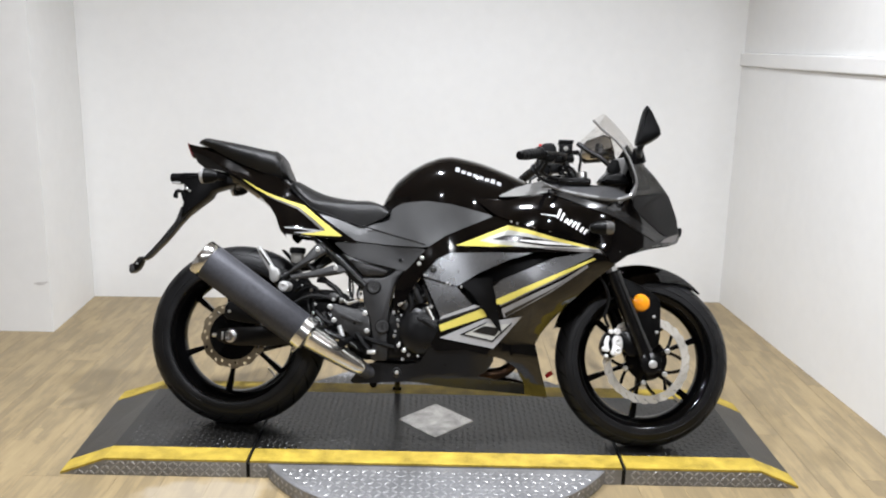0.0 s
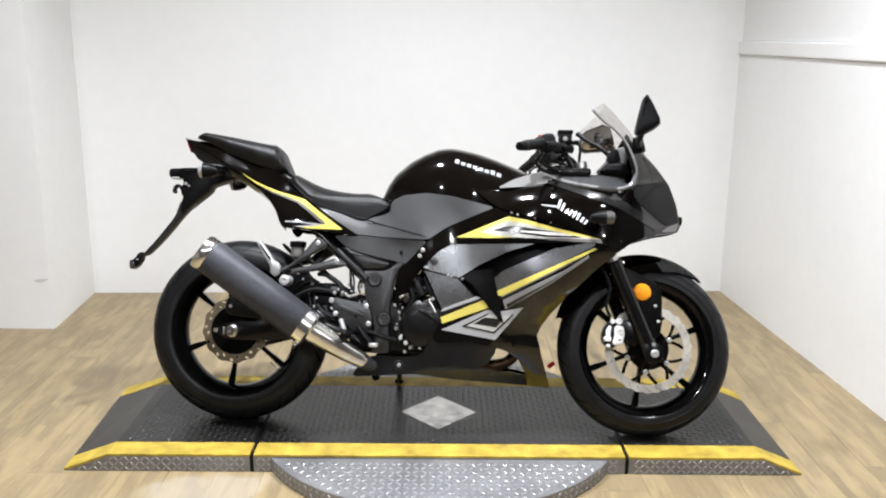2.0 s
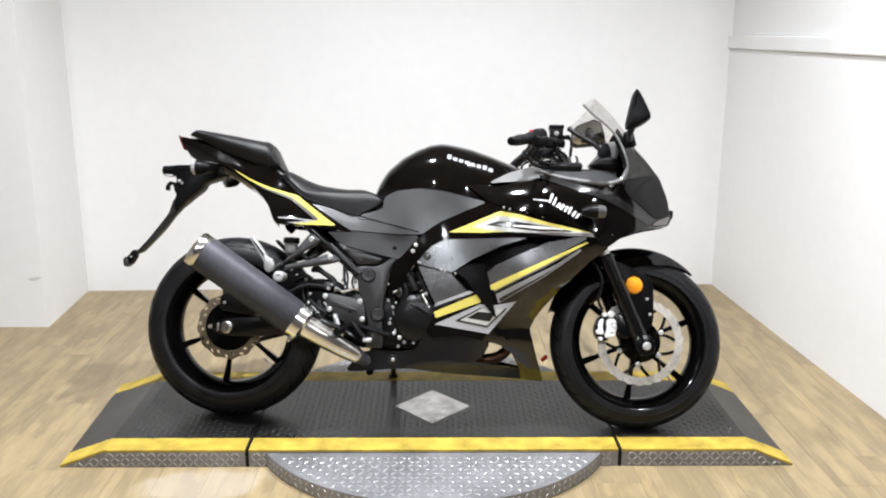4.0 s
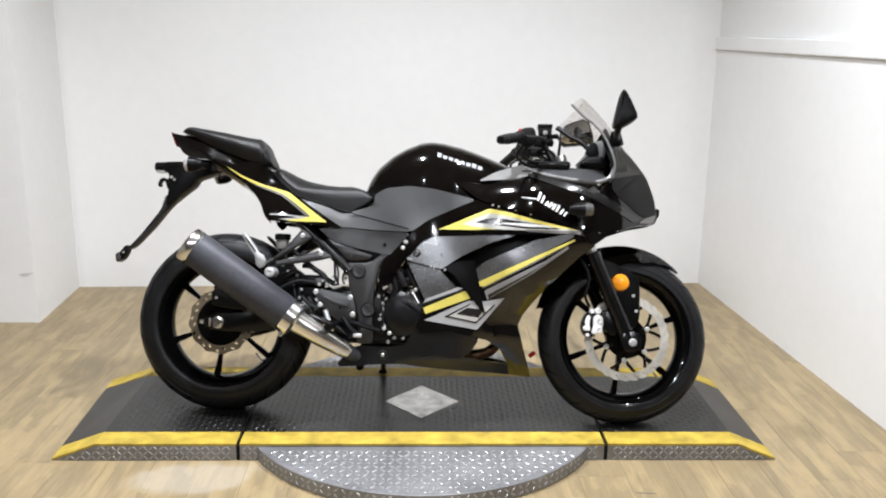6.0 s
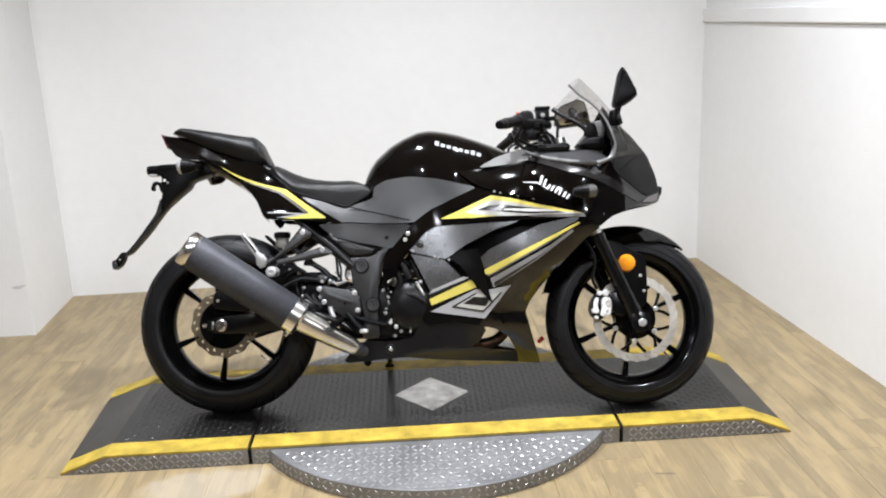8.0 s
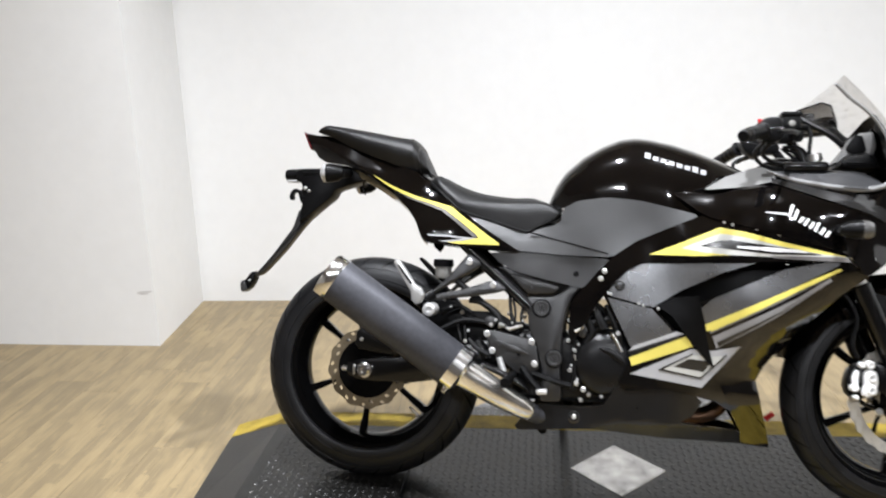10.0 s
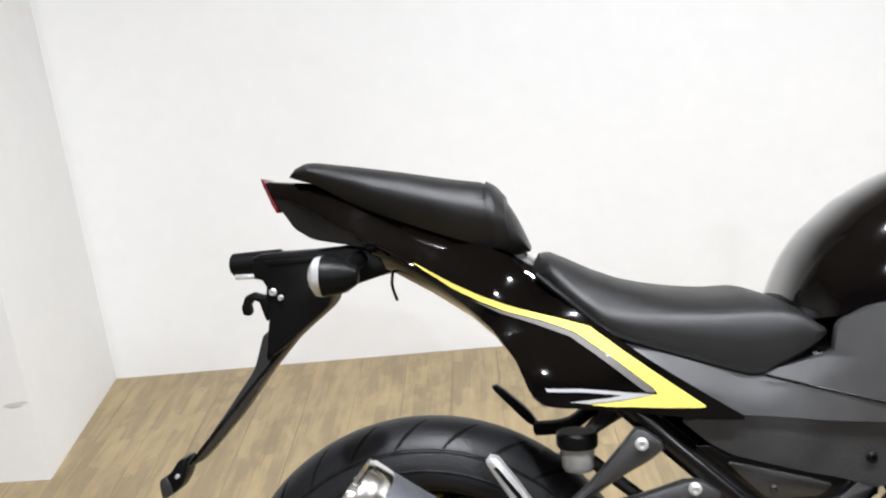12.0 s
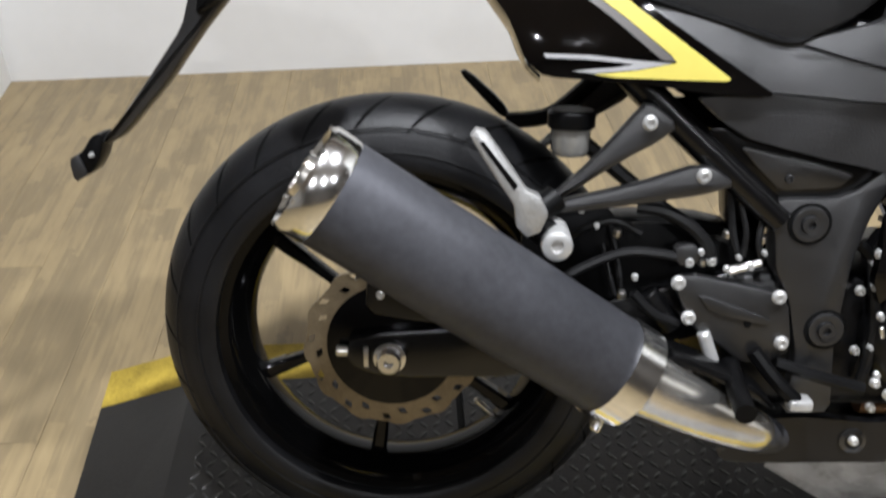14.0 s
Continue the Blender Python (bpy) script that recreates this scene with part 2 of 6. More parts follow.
def smoke_glass():
    m = bpy.data.materials.new("smoked_screen")
    m.use_nodes = True
    N, L = m.node_tree.nodes, m.node_tree.links
    g, t, mx = (N.new("ShaderNode" + k) for k in ("BsdfGlossy", "BsdfTransparent", "MixShader"))
    g.inputs["Roughness"].default_value = 0.03
    t.inputs[0].default_value = (0.87, 0.86, 0.85, 1)
    mx.inputs[0].default_value = 0.07
    L.new(t.outputs[0], mx.inputs[1])
    L.new(g.outputs[0], mx.inputs[2])
    L.new(mx.outputs[0], N["Material Output"].inputs[0])
    return m


SCREEN = smoke_glass()
MIRROR = surf("mirror_silver", (0.75, 0.75, 0.75), 0.03, 1.0, var=0.02, rvar=0.01)
GLOW = bpy.data.materials.new("lamp_diffuser")
GLOW.use_nodes = True
GLOW.node_tree.nodes["Principled BSDF"].inputs["Emission Color"].default_value = (1, 0.97, 0.93, 1)
GLOW.node_tree.nodes["Principled BSDF"].inputs["Emission Strength"].default_value = 12


# ---- mesh helpers ----
def part(name, bm, material, parent=None, label="", smooth=True, angle=0.6):
    """Links a bmesh as one mesh object under a thing or a part."""
    bmesh.ops.recalc_face_normals(bm, faces=bm.faces)
    me = bpy.data.meshes.new(name)
    if smooth:
        for f in bm.faces:
            f.smooth = True
        for e in bm.edges:
            if len(e.link_faces) == 2 and e.calc_face_angle(0.0) > angle:
                e.smooth = False
    bm.to_mesh(me)
    bm.free()
    me.materials.append(material)
    ob = new(name, me)
    if parent is not None:
        ob.parent = parent
    return tagged(ob, label)


def thing(name, label, category, m=None, group="", kind=""):
    ob = new(name)
    ob.empty_display_size = 0.1
    if m is not None:
        ob.matrix_world = m
    return tagged(ob, label, category, group, kind)


def slab(x0, x1, y0, y1, z0, z1, bevel=0.0, bm=None, seg=2):
    bm = bm or bmesh.new()
    made = bmesh.ops.create_cube(bm, size=1, matrix=Matrix.Translation(((x0 + x1) / 2, (y0 + y1) / 2, (z0 + z1) / 2)) @ Matrix.Diagonal((x1 - x0, y1 - y0, z1 - z0, 1)))
    if bevel:
        es = {e for v in made["verts"] for e in v.link_edges}
        bmesh.ops.bevel(bm, geom=list(es), offset=bevel, segments=seg, affect="EDGES", profile=0.5)
    return bm


def between(a, b):
    """A frame at a whose z points to b."""
    a, b = Vector(a), Vector(b)
    return Matrix.Translation(a) @ (b - a).to_track_quat("Z", "Y").to_matrix().to_4x4(), (b - a).length


def lathe(profile, m, seg=48, bm=None, closed=False):
    """Turns (radius, height) pairs about the z axis of the frame m."""
    bm = bm or bmesh.new()
    rings = []
    for r, h in profile:
        if r < 1e-6:
            rings.append([bm.verts.new(m @ Vector((0, 0, h)))])
        else:
            rings.append([bm.verts.new(m @ Vector((r * math.cos(2 * math.pi * k / seg), r * math.sin(2 * math.pi * k / seg), h))) for k in range(seg)])
    pairs = list(zip(rings, rings[1:])) + ([(rings[-1], rings[0])] if closed else [])
    for a, b in pairs:
        for k in range(seg):
            j = (k + 1) % seg
            if len(a) == 1 and len(b) == 1:
                continue
            if len(a) == 1:
                bm.faces.new((a[0], b[k], b[j]))
            elif len(b) == 1:
                bm.faces.new((a[k], a[j], b[0]))
            else:
                bm.faces.new((a[k], a[j], b[j], b[k]))
    return bm


def rod(a, b, r0, r1=None, seg=16, edge=0.0015, bm=None):
    """A round bar with softened ends."""
    r1 = r0 if r1 is None else r1
    m, n = between(a, b)
    e = min(edge, r0 * 0.6, r1 * 0.6)
    return lathe([(0, 0), (r0 - e, 0), (r0, e), (r1, n - e), (r1 - e, n), (0, n)], m, seg, bm)


def tube(points, r, seg=10, bm=None, steps=6):
    """A bent pipe through the points, smoothed."""
    bm = bm or bmesh.new()
    P = [Vector(p) for p in points]
    path = []
    for i in range(len(P) - 1):
        p0, p1, p2, p3 = P[max(i - 1, 0)], P[i], P[i + 1], P[min(i + 2, len(P) - 1)]
        for k in range(steps):
            t = k / steps
            path.append(0.5 * ((2 * p1) + (p2 - p0) * t + (2 * p0 - 5 * p1 + 4 * p2 - p3) * t * t + (3 * p1 - p0 - 3 * p2 + p3) * t ** 3))
    path.append(P[-1])
    up = Vector((0.12, 1, 0.07)).normalized()
    rings = []
    for i, p in enumerate(path):
        d = (path[min(i + 1, len(path) - 1)] - path[max(i - 1, 0)]).normalized()
        a = d.cross(up)
        a = a.normalized() if a.length > 1e-3 else d.cross(Vector((1, 0, 0))).normalized()
        b = d.cross(a)
        rr = r(i / (len(path) - 1)) if callable(r) else r
        rings.append([bm.verts.new(p + rr * (a * math.cos(2 * math.pi * k / seg) + b * math.sin(2 * math.pi * k / seg))) for k in range(seg)])
    for a, b in zip(rings, rings[1:]):
        for k in range(seg):
            bm.faces.new((a[k], a[(k + 1) % seg], b[(k + 1) % seg], b[k]))
    bm.faces.new(rings[0])
    bm.faces.new(rings[-1])
    return bm


def corner_cut(pts, times=1, f=0.2):
    for _ in range(times):
        out = []
        for (ax, az), (bx, bz) in zip(pts, pts[1:] + pts[:1]):
            out += [(ax + (bx - ax) * f, az + (bz - az) * f), (bx + (ax - bx) * f, bz + (az - bz) * f)]
        pts = out
    return pts


def plate(outline, y0, y1, bevel=0.002, cut=1, bm=None, f=0.2):
    """A flat plate in the bike's side plane, from y0 to y1, with softened rim."""
    bm = bm or bmesh.new()
    pts = corner_cut(outline, cut, f)
    base = bm.faces.new([bm.verts.new((x, y0, z)) for x, z in pts])
    got = bmesh.ops.extrude_face_region(bm, geom=[base])
    vs = [g for g in got["geom"] if isinstance(g, bmesh.types.BMVert)]
    bmesh.ops.translate(bm, vec=(0, y1 - y0, 0), verts=vs)
    if bevel:
        rim = [e for v in vs + list(base.verts) for e in v.link_edges if abs(e.verts[0].co.y - e.verts[1].co.y) < 1e-6]
        bmesh.ops.bevel(bm, geom=list(set(rim)), offset=bevel, segments=2, affect="EDGES", profile=0.5)
    return bm


# half width of the bodywork over the side plane (x, z, width)
GIRTH = np.array([
    (-.92, .95, .02), (-.7, .87, .06), (-.51, .79, .095), (-.33, .654, .145), (-.51, .655, .135), (-.26, .69, .13), (-.13, .58, .14),
    (-.02, .555, .165), (0, .68, .15), (.2, .62, .205), (.35, .7, .21), (.3, .5, .215), (.1, .45, .19), (.5, .62, .2), (.5, .78, .19),
    (.65, .78, .15), (.75, .8, .1), (.85, .72, .03), (.82, .8, .04), (.72, .92, .08), (.68, .65, .13), 
    (0, .33, .168), (.1, .37, .17), (.22, .36, .168), (.19, .29, .138), (.1, .3, .155), (.05, .25, .152), (.1, .19, .145), (0, .19, .145), (-.1, .18, .13), (-.13, .22, .122), (-.22, .25, .125), (-.28, .17, .105),
    (-.05, .26, .145), (.2, .19, .14), (.1, .14, .145), (.2, .14, .14), (.33, .32, .16), (.4, .2, .15), (.42, .42, .185),
    (.6, .5, .16), (.6, .95, .14), (.45, .85, .17), (.2, .78, .17)])


def girth(x, z):
    d = ((GIRTH[:, 0] - x) ** 2 + (GIRTH[:, 1] - z) ** 2 + .004) ** -1.6
    return float((d * GIRTH[:, 2]).sum() / d.sum())


def sheet(outline, depth, size=0.028, cut=1, f=0.2, rim=0.012, roll=0.004):
    """A curved body panel over an outline: depth(x, z) is its half width; the rim rolls inwards."""
    bm = bmesh.new()
    pts = corner_cut(outline, cut, f)
    bm.faces.new([bm.verts.new((x, 0, z)) for x, z in pts])
    bm.normal_update()
    bmesh.ops.triangulate(bm, faces=bm.faces, ngon_method="EAR_CLIP")
    xs, zs = [p[0] for p in pts], [p[1] for p in pts]
    for n, (lo, hi) in enumerate(((min(xs), max(xs)), (min(zs), max(zs)))):
        for k in range(int(lo / size), int(hi / size) + 1):
            at, way = ((k * size + 0.0001, 0, 0), (1, 0, 0)) if n == 0 else ((0, 0, k * size + 0.0001), (0, 0, 1))
            bmesh.ops.bisect_plane(bm, geom=bm.verts[:] + bm.edges[:] + bm.faces[:], dist=1e-6, plane_co=at, plane_no=way)
    for v in bm.verts:
        v.co.y = -depth(v.co.x, v.co.z)
    if rim:
        bmesh.ops.recalc_face_normals(bm, faces=bm.faces)
        edge = [e for e in bm.edges if e.is_boundary]
        a = bmesh.ops.extrude_edge_only(bm, edges=edge)
        vs = [g for g in a["geom"] if isinstance(g, bmesh.types.BMVert)]
        es = [g for g in a["geom"] if isinstance(g, bmesh.types.BMEdge)]
        bmesh.ops.translate(bm, vec=(0, roll * 0.5, 0), verts=vs)
        b = bmesh.ops.extrude_edge_only(bm, edges=[e for e in es if e.is_boundary])
        bmesh.ops.translate(bm, vec=(0, rim, 0), verts=[g for g in b["geom"] if isinstance(g, bmesh.types.BMVert)])
    return bm


def flip(bm):
    for v in bm.verts:
        v.co.y = -v.co.y
    return bm


def both(name, build, material, parent, label="", **kw):
    """A panel and its mirrored twin on the far side."""
    a = part(name, build(), material, parent, label, **kw)
    part(name, flip(build()), material, parent, label, **kw)
    return a


def spline(pts):
    xs, zs = [p[0] for p in pts], [p[1] for p in pts]
    return lambda x: float(np.interp(x, xs, zs))


def hump(top, bottom, width, x0, x1, power=2.6, n=28, m=20):
    """A padded or tank-like body along x: ribs between a top and a bottom line."""
    bm = bmesh.new()
    rings = []
    for i in range(n + 1):
        x = x0 + (x1 - x0) * i / n
        zt, zb, w = top(x), bottom(x), width(x)
        ring = []
        for k in range(m + 1):
            a = math.pi * k / m
            c, s = math.cos(a), math.sin(a)
            ring.append(bm.verts.new((x, -w * math.copysign(abs(c) ** (2 / power), c), zb + (zt - zb) * s ** (2 / power))))
        rings.append(ring)
    for a, b in zip(rings, rings[1:]):
        for k in range(m):
            bm.faces.new((a[k], a[k + 1], b[k + 1], b[k]))
        bm.faces.new((a[m], a[0], b[0], b[m]))
    bm.faces.new(rings[0])
    bm.faces.new(rings[-1])
    return bm


# ---- the room ----
BACK, LEFT, REAR, NICHE = 1.718, -4.4, -6.5, 1.123
DEEP = BACK + 0.35


def setting(name, bm, material, label, category):
    return tagged(part(name, bm, material, None, smooth=False), label, category, "", "structure")


setting("floor", slab(LEFT - 0.2, 4.2, REAR - 0.2, DEEP, -0.2, -0.004), JOINT, "wood-look vinyl plank floor, lightly worn", "floor")
# unseen ceiling, its tone chosen for what the gloss paint reflects
setting("ceiling", slab(LEFT - 0.2, 4.2, REAR - 0.2, DEEP, CEILING, CEILING + 0.15), CEIL_GREY, "unseen grey ceiling, added for reflections", "ceiling")
bm = slab(-1.83, 4.0, 1.706, DEEP, -0.1, CEILING, 0.003)
for v in bm.verts:      # the back wall runs slightly askew
    if v.co.y < 1.8:
        v.co.y += 0.036 * (v.co.x + 1.83)
setting("wall_north", bm, WHITE, "white painted back wall with faint scuffs", "wall")
bm = slab(LEFT - 0.2, -1.785, NICHE, BACK + 0.2, -0.1, CEILING)
for v in bm.verts:
    if v.co.x > -2.5 and v.co.y > 1.5:
        v.co.x -= 0.05
setting("wall_northwest", bm, WHITE, "white painted wall block jutting into the room", "wall")
bm = bmesh.new()
bm.faces.new([bm.verts.new((-1.824 + 0.03 * math.cos(t) * (1 + 0.35 * math.sin(3 * t)), NICHE - 0.0012, 0.232 + 0.008 * math.sin(t) + 0.004 * math.cos(t))) for t in [k * math.pi / 8 for k in range(16)]])
part("scuff_mark", bm, surf("grey_scuff", (0.60, 0.59, 0.58), 0.6, var=0.25, scale=40), bpy.data.objects["wall_northwest"], "grey scuff", smooth=False)
# unseen walls added to shape reflections: pale for the mirror, grey for the bodywork
setting("wall_west", slab(LEFT - 0.2, LEFT, REAR - 0.2, NICHE, -0.1, CEILING), SHOP_PALE, "unseen pale side wall, added for reflections", "wall")
setting("wall_south", slab(LEFT, 4.0, REAR - 0.2, REAR, -0.1, CEILING), SHOP_GREY, "unseen grey wall, added to darken reflections", "wall")

setting("wall_far_east", slab(4.0, 4.2, REAR - 0.2, DEEP, -0.1, CEILING), SHOP_GREY, "unseen grey end wall, added to darken reflections", "wall")


def east(x0, x1, z0, z1, bevel):
    """A wall along the slightly skewed right-hand side."""
    bm = slab(x0, x1, -0.5, BACK + 0.2, z0, z1, bevel)
    for v in bm.verts:
        v.co.x += (BACK - v.co.y) * 0.056
    return bm


setting("wall_east", east(1.521, 1.98, -0.1, 1.255, 0.004), WHITE, "white painted half-height wall with scuffs", "wall")
setting("wall_east_upper", east(1.528, 1.98, 1.322, CEILING, 0.004), WHITE, "white painted wall above the ledge", "wall")
setting("trim_east", east(1.510, 1.98, 1.255, 1.322, 0.006), TRIM, "white painted wooden ledge along the wall", "trim")

for x, y, watts, beam in LAMPS:
    lamp = thing("ceiling_light", "round white recessed ceiling light, switched on", "ceiling light", pose(x, y, CEILING), "ceiling lights")
    part("frame", lathe([(0.05, -0.002), (0.07, -0.002), (0.075, -0.008), (0.068, -0.016), (0.05, -0.012)], Matrix(), 32, closed=True), TRIM, lamp)
    part("diffuser", lathe([(0, -0.006), (0.05, -0.006)], Matrix(), 32), GLOW, lamp)
    light = bpy.data.lights.new("ceiling_lamp", "AREA")
    light.shape, light.size, light.energy, light.color = "DISK", 0.13, watts, (0.955, 0.985, 1.05)
    light.spread = math.radians(beam)
    new("ceiling_lamp", light).matrix_world = pose(x, y, CEILING - 0.03)

# ---- turntable platform ----
DECK, X0, X1, Y0, Y1 = 0.055, -1.04, 1.015, -0.228, 0.422
TIP0, TIP1, SEAM0, SEAM1 = -1.18, 1.14, -0.59, 0.588
platform = thing("display_platform", "low drive-on display platform with black rubber top and yellow edges", "platform", pose(0, 0, 0))


def deck_z(x):
    if x < X0:
        return 0.004 + (DECK - 0.004) * (x - TIP0) / (X0 - TIP0)
    if x > X1:
        return 0.004 + (DECK - 0.004) * (TIP1 - x) / (TIP1 - X1)
    return DECK


def askew(x, y):
    """The outer edge of the entry ramp is cut slightly askew."""
    return x - (0.028 * (y - Y0) / (Y1 - Y0) * (X0 - x) / (X0 - TIP0) if x < X0 else 0)


def strip(x0, x1, y0, y1, lift, thick, xs=(), skew=0.0):
    """A sheet on the deck that follows the ramps."""
    bm = bmesh.new()
    at = sorted({x0, x1, *[x for x in (X0, X1, *xs) if x0 < x < x1]})
    cols = []
    for x in at:
        z = deck_z(x)
        p, q = askew(x, y0), askew(x, y1)
        cols.append([bm.verts.new((p, y0, z + lift - thick)), bm.verts.new((p, y0, z + lift)), bm.verts.new((q, y1, z + lift)), bm.verts.new((q, y1, z + lift - thick))])
    for a, b in zip(cols, cols[1:]):
        for k in range(4):
            bm.faces.new((a[k], a[(k + 1) % 4], b[(k + 1) % 4], b[k]))
    bm.faces.new(cols[0])
    bm.faces.new(cols[-1])
    return bm


def ramp_body(x0, x1):
    """The aluminium body below the deck."""
    bm = bmesh.new()
    at = sorted({x0, x1, *[x for x in (X0, X1) if x0 < x < x1]})
    for y in (Y0, Y1):
        bm.faces.new([bm.verts.new((askew(x, y), y, max(0.002, deck_z(x) - 0.004))) for x in at] + [bm.verts.new((x1, y, 0)), bm.verts.new((askew(x0, y), y, 0))])
    bm.faces.ensure_lookup_table()
    a, b = bm.faces[0].verts[:], bm.faces[1].verts[:]
    for k in range(len(a)):
        j = (k + 1) % len(a)
        bm.faces.new((a[k], a[j], b[j], b[k]))
    return bm


GAP = 0.006
SECTIONS = [(TIP0, SEAM0 - GAP), (SEAM0 + GAP, SEAM1 - GAP), (SEAM1 + GAP, TIP1)]
for n, (a, b) in enumerate(SECTIONS):
    body = part("ramp" if n != 1 else "deck", ramp_body(a, b), ALU, platform, "aluminium checker plate side", smooth=False)
    part("rubber_mat", strip(a, b, Y0 + 0.084, Y1 - 0.088, 0.003, 0.006), RUBBER_MAT, body, "black ribbed rubber mat, dusty", smooth=False)
    part("edge_strip", strip(a, b, Y0 - 0.001, Y0 + 0.084, 0.0035, 0.007), YELLOW_PAINT, body, "worn yellow painted edge", smooth=False)
    part("edge_strip", strip(a, b, Y1 - 0.088, Y1 + 0.001, 0.0035, 0.007), YELLOW_PAINT, body, "worn yellow painted edge", smooth=False)
for x in (SEAM0, SEAM1):
    part("seam", slab(x - GAP, x + GAP, Y0 + 0.001, Y1 - 0.001, 0.0, DECK - 0.006), MATTE_BLACK, platform, "dark gap", smooth=False)


def studs(spots, m, length=0.026, wide=0.0075, high=0.0016):
    """Raised bars of checker plate in the plane of the frame m, turned to and fro."""
    vs, fs = [], []
    for u, v, turn in spots:
        c, s = math.cos(turn), math.sin(turn)
        n = len(vs)
        for q, h in ((1.0, 0.0), (0.62, high)):
            for a, b in ((-1, 0), (-0.35, -1), (0.35, -1), (1, 0), (0.35, 1), (-0.35, 1)):
                p, r = a * length / 2 * q, b * wide / 2 * q
                vs.append(m @ Vector((u + p * c - r * s, v + p * s + r * c, h)))
        for k in range(6):
            j = (k + 1) % 6
            fs.append((n + k, n + j, n + 6 + j, n + 6 + k))
        fs.append(tuple(range(n + 6, n + 12)))
    bm = bmesh.new()
    bv = [bm.verts.new(v) for v in vs]
    for f in fs:
        bm.faces.new([bv[i] for i in f])
    return bm


def lattice(u0, u1, v0, v1, keep, step=0.0245):
    out = []
    for i in range(int((u1 - u0) / step) + 1):
        for j in range(int((v1 - v0) / step) + 1):
            u, v = u0 + i * step, v0 + j * step
            if keep(u, v):
                out.append((u, v, math.pi / 4 if (i + j) % 2 else -math.pi / 4))
    return out


# the diamond-shaped plate let into the mat
DX, DY, DR, DQ = -0.006, 0.1, 0.133, 0.143
bm = bmesh.new()
low = [bm.verts.new((DX + a * DR, DY + b * DQ, DECK + 0.0005)) for a, b in ((1, 0), (0, 1), (-1, 0), (0, -1))]
top = [bm.verts.new((DX + a * (DR - 0.003), DY + b * (DQ - 0.003), DECK + 0.0052)) for a, b in ((1, 0), (0, 1), (-1, 0), (0, -1))]
bm.faces.new(top)
for k in range(4):
    bm.faces.new((low[k], low[(k + 1) % 4], top[(k + 1) % 4], top[k]))
inlay = part("diamond_plate", bm, INLAY, platform, "scuffed aluminium diamond inlay", smooth=False)

CX, CY, CR, CZ = 0.0, 0.082, 0.612, 0.047
disc = part("turntable", lathe([(0, 0), (CR - 0.002, 0), (CR, 0.002), (CR, CZ - 0.002), (CR - 0.002, CZ), (0, CZ)], Matrix.Translation((CX, CY, 0)), 128), ALU, platform, "round aluminium checker plate turntable")
tagged(part("tread", studs(lattice(-CR, CR, CY - CR, CY + CR, lambda u, v: math.hypot(u - CX, v - CY) < CR - 0.015 and not Y0 - 0.016 < v < Y1 + 0.016), Matrix.Translation((0, 0, CZ)), 0.026, 0.008, 0.0016), TREAD, disc), kind="stuff")
rim = []
for k in range(int(2 * math.pi * CR / 0.0245)):
    a = k * 0.0245 / CR
    if CY + CR * math.sin(a) < Y0 - 0.02:
        for j, h in enumerate((0.013, 0.033)):
            rim.append((a, h, (k + j) % 2))
bm = bmesh.new()
for a, h, way in rim:
    m = Matrix.Translation((CX + CR * math.cos(a), CY + CR * math.sin(a), h)) @ Matrix.Rotation(a, 4, "Z") @ Matrix.Rotation(math.pi / 2, 4, "Y")
    t = studs([(0, 0, math.pi / 4 if way else -math.pi / 4)], m, 0.02, 0.006)
    me = bpy.data.meshes.new("t")
    t.to_mesh(me)
    t.free()
    bm.from_mesh(me)
    bpy.data.meshes.remove(me)
tagged(part("side_tread", bm, TREAD, disc), kind="stuff")
FACE = Matrix.Translation((0, Y0, 0)) @ Matrix.Rotation(math.pi / 2, 4, "X")
spots = lattice(TIP0, TIP1, 0.009, 0.047, lambda u, v: v < deck_z(u) - 0.011 and abs(u - SEAM0) > 0.02 and abs(u - SEAM1) > 0.02 and abs(u) > 0.53, 0.0165)
tagged(part("front_tread", studs(spots, FACE, 0.022, 0.0062, 0.0020), TREAD, platform), kind="stuff")
# fine nubs of the rubber mat
nubs = lattice(-1.0, 1.0, Y0 + 0.095, Y1 - 0.1, lambda u, v: abs(u - DX) / DR + abs(v - DY) / DQ > 1.12 and abs(u - SEAM0) > 0.015 and abs(u - SEAM1) > 0.015, 0.0205)
tagged(part("mat_tread", studs(nubs, Matrix.Translation((0, 0, DECK + 0.003)), 0.021, 0.0062, 0.0011), MAT_TREAD, platform, "raised tread of the rubber mat"), kind="stuff")

# ---- the motorcycle, leaning on its side stand ----
bike = thing("motorcycle", "black sports motorcycle with yellow and grey stripes, leaning on its stand", "motorcycle",
             Matrix.Translation((-0.005, -0.019, DECK + 0.003)) @ pose(0, 0, 0, -17.0, 0, -4.7))
AXLE_R, AXLE_F = (-0.69, 0, 0.305), (0.685, 0, 0.286)
SIDE = Matrix.Rotation(math.pi / 2, 4, "X")      # turns a lathe's axis into the bike's right-hand side


def bolt(x, y, z, parent, r=0.008, material=None, high=0.005):
    """A dished cap bolt whose head faces the right-hand side."""
    r *= 0.56
    m = Matrix.Translation((x, y, z)) @ SIDE
    return part("bolt", lathe([(r * 1.25, -0.002), (r * 1.25, 0.0), (r, 0.001), (r, high - 0.001), (r * 0.85, high), (r * 0.5, high), (r * 0.42, high * 0.5), (0, high * 0.5)], m, 14), material or BRIGHT, parent)


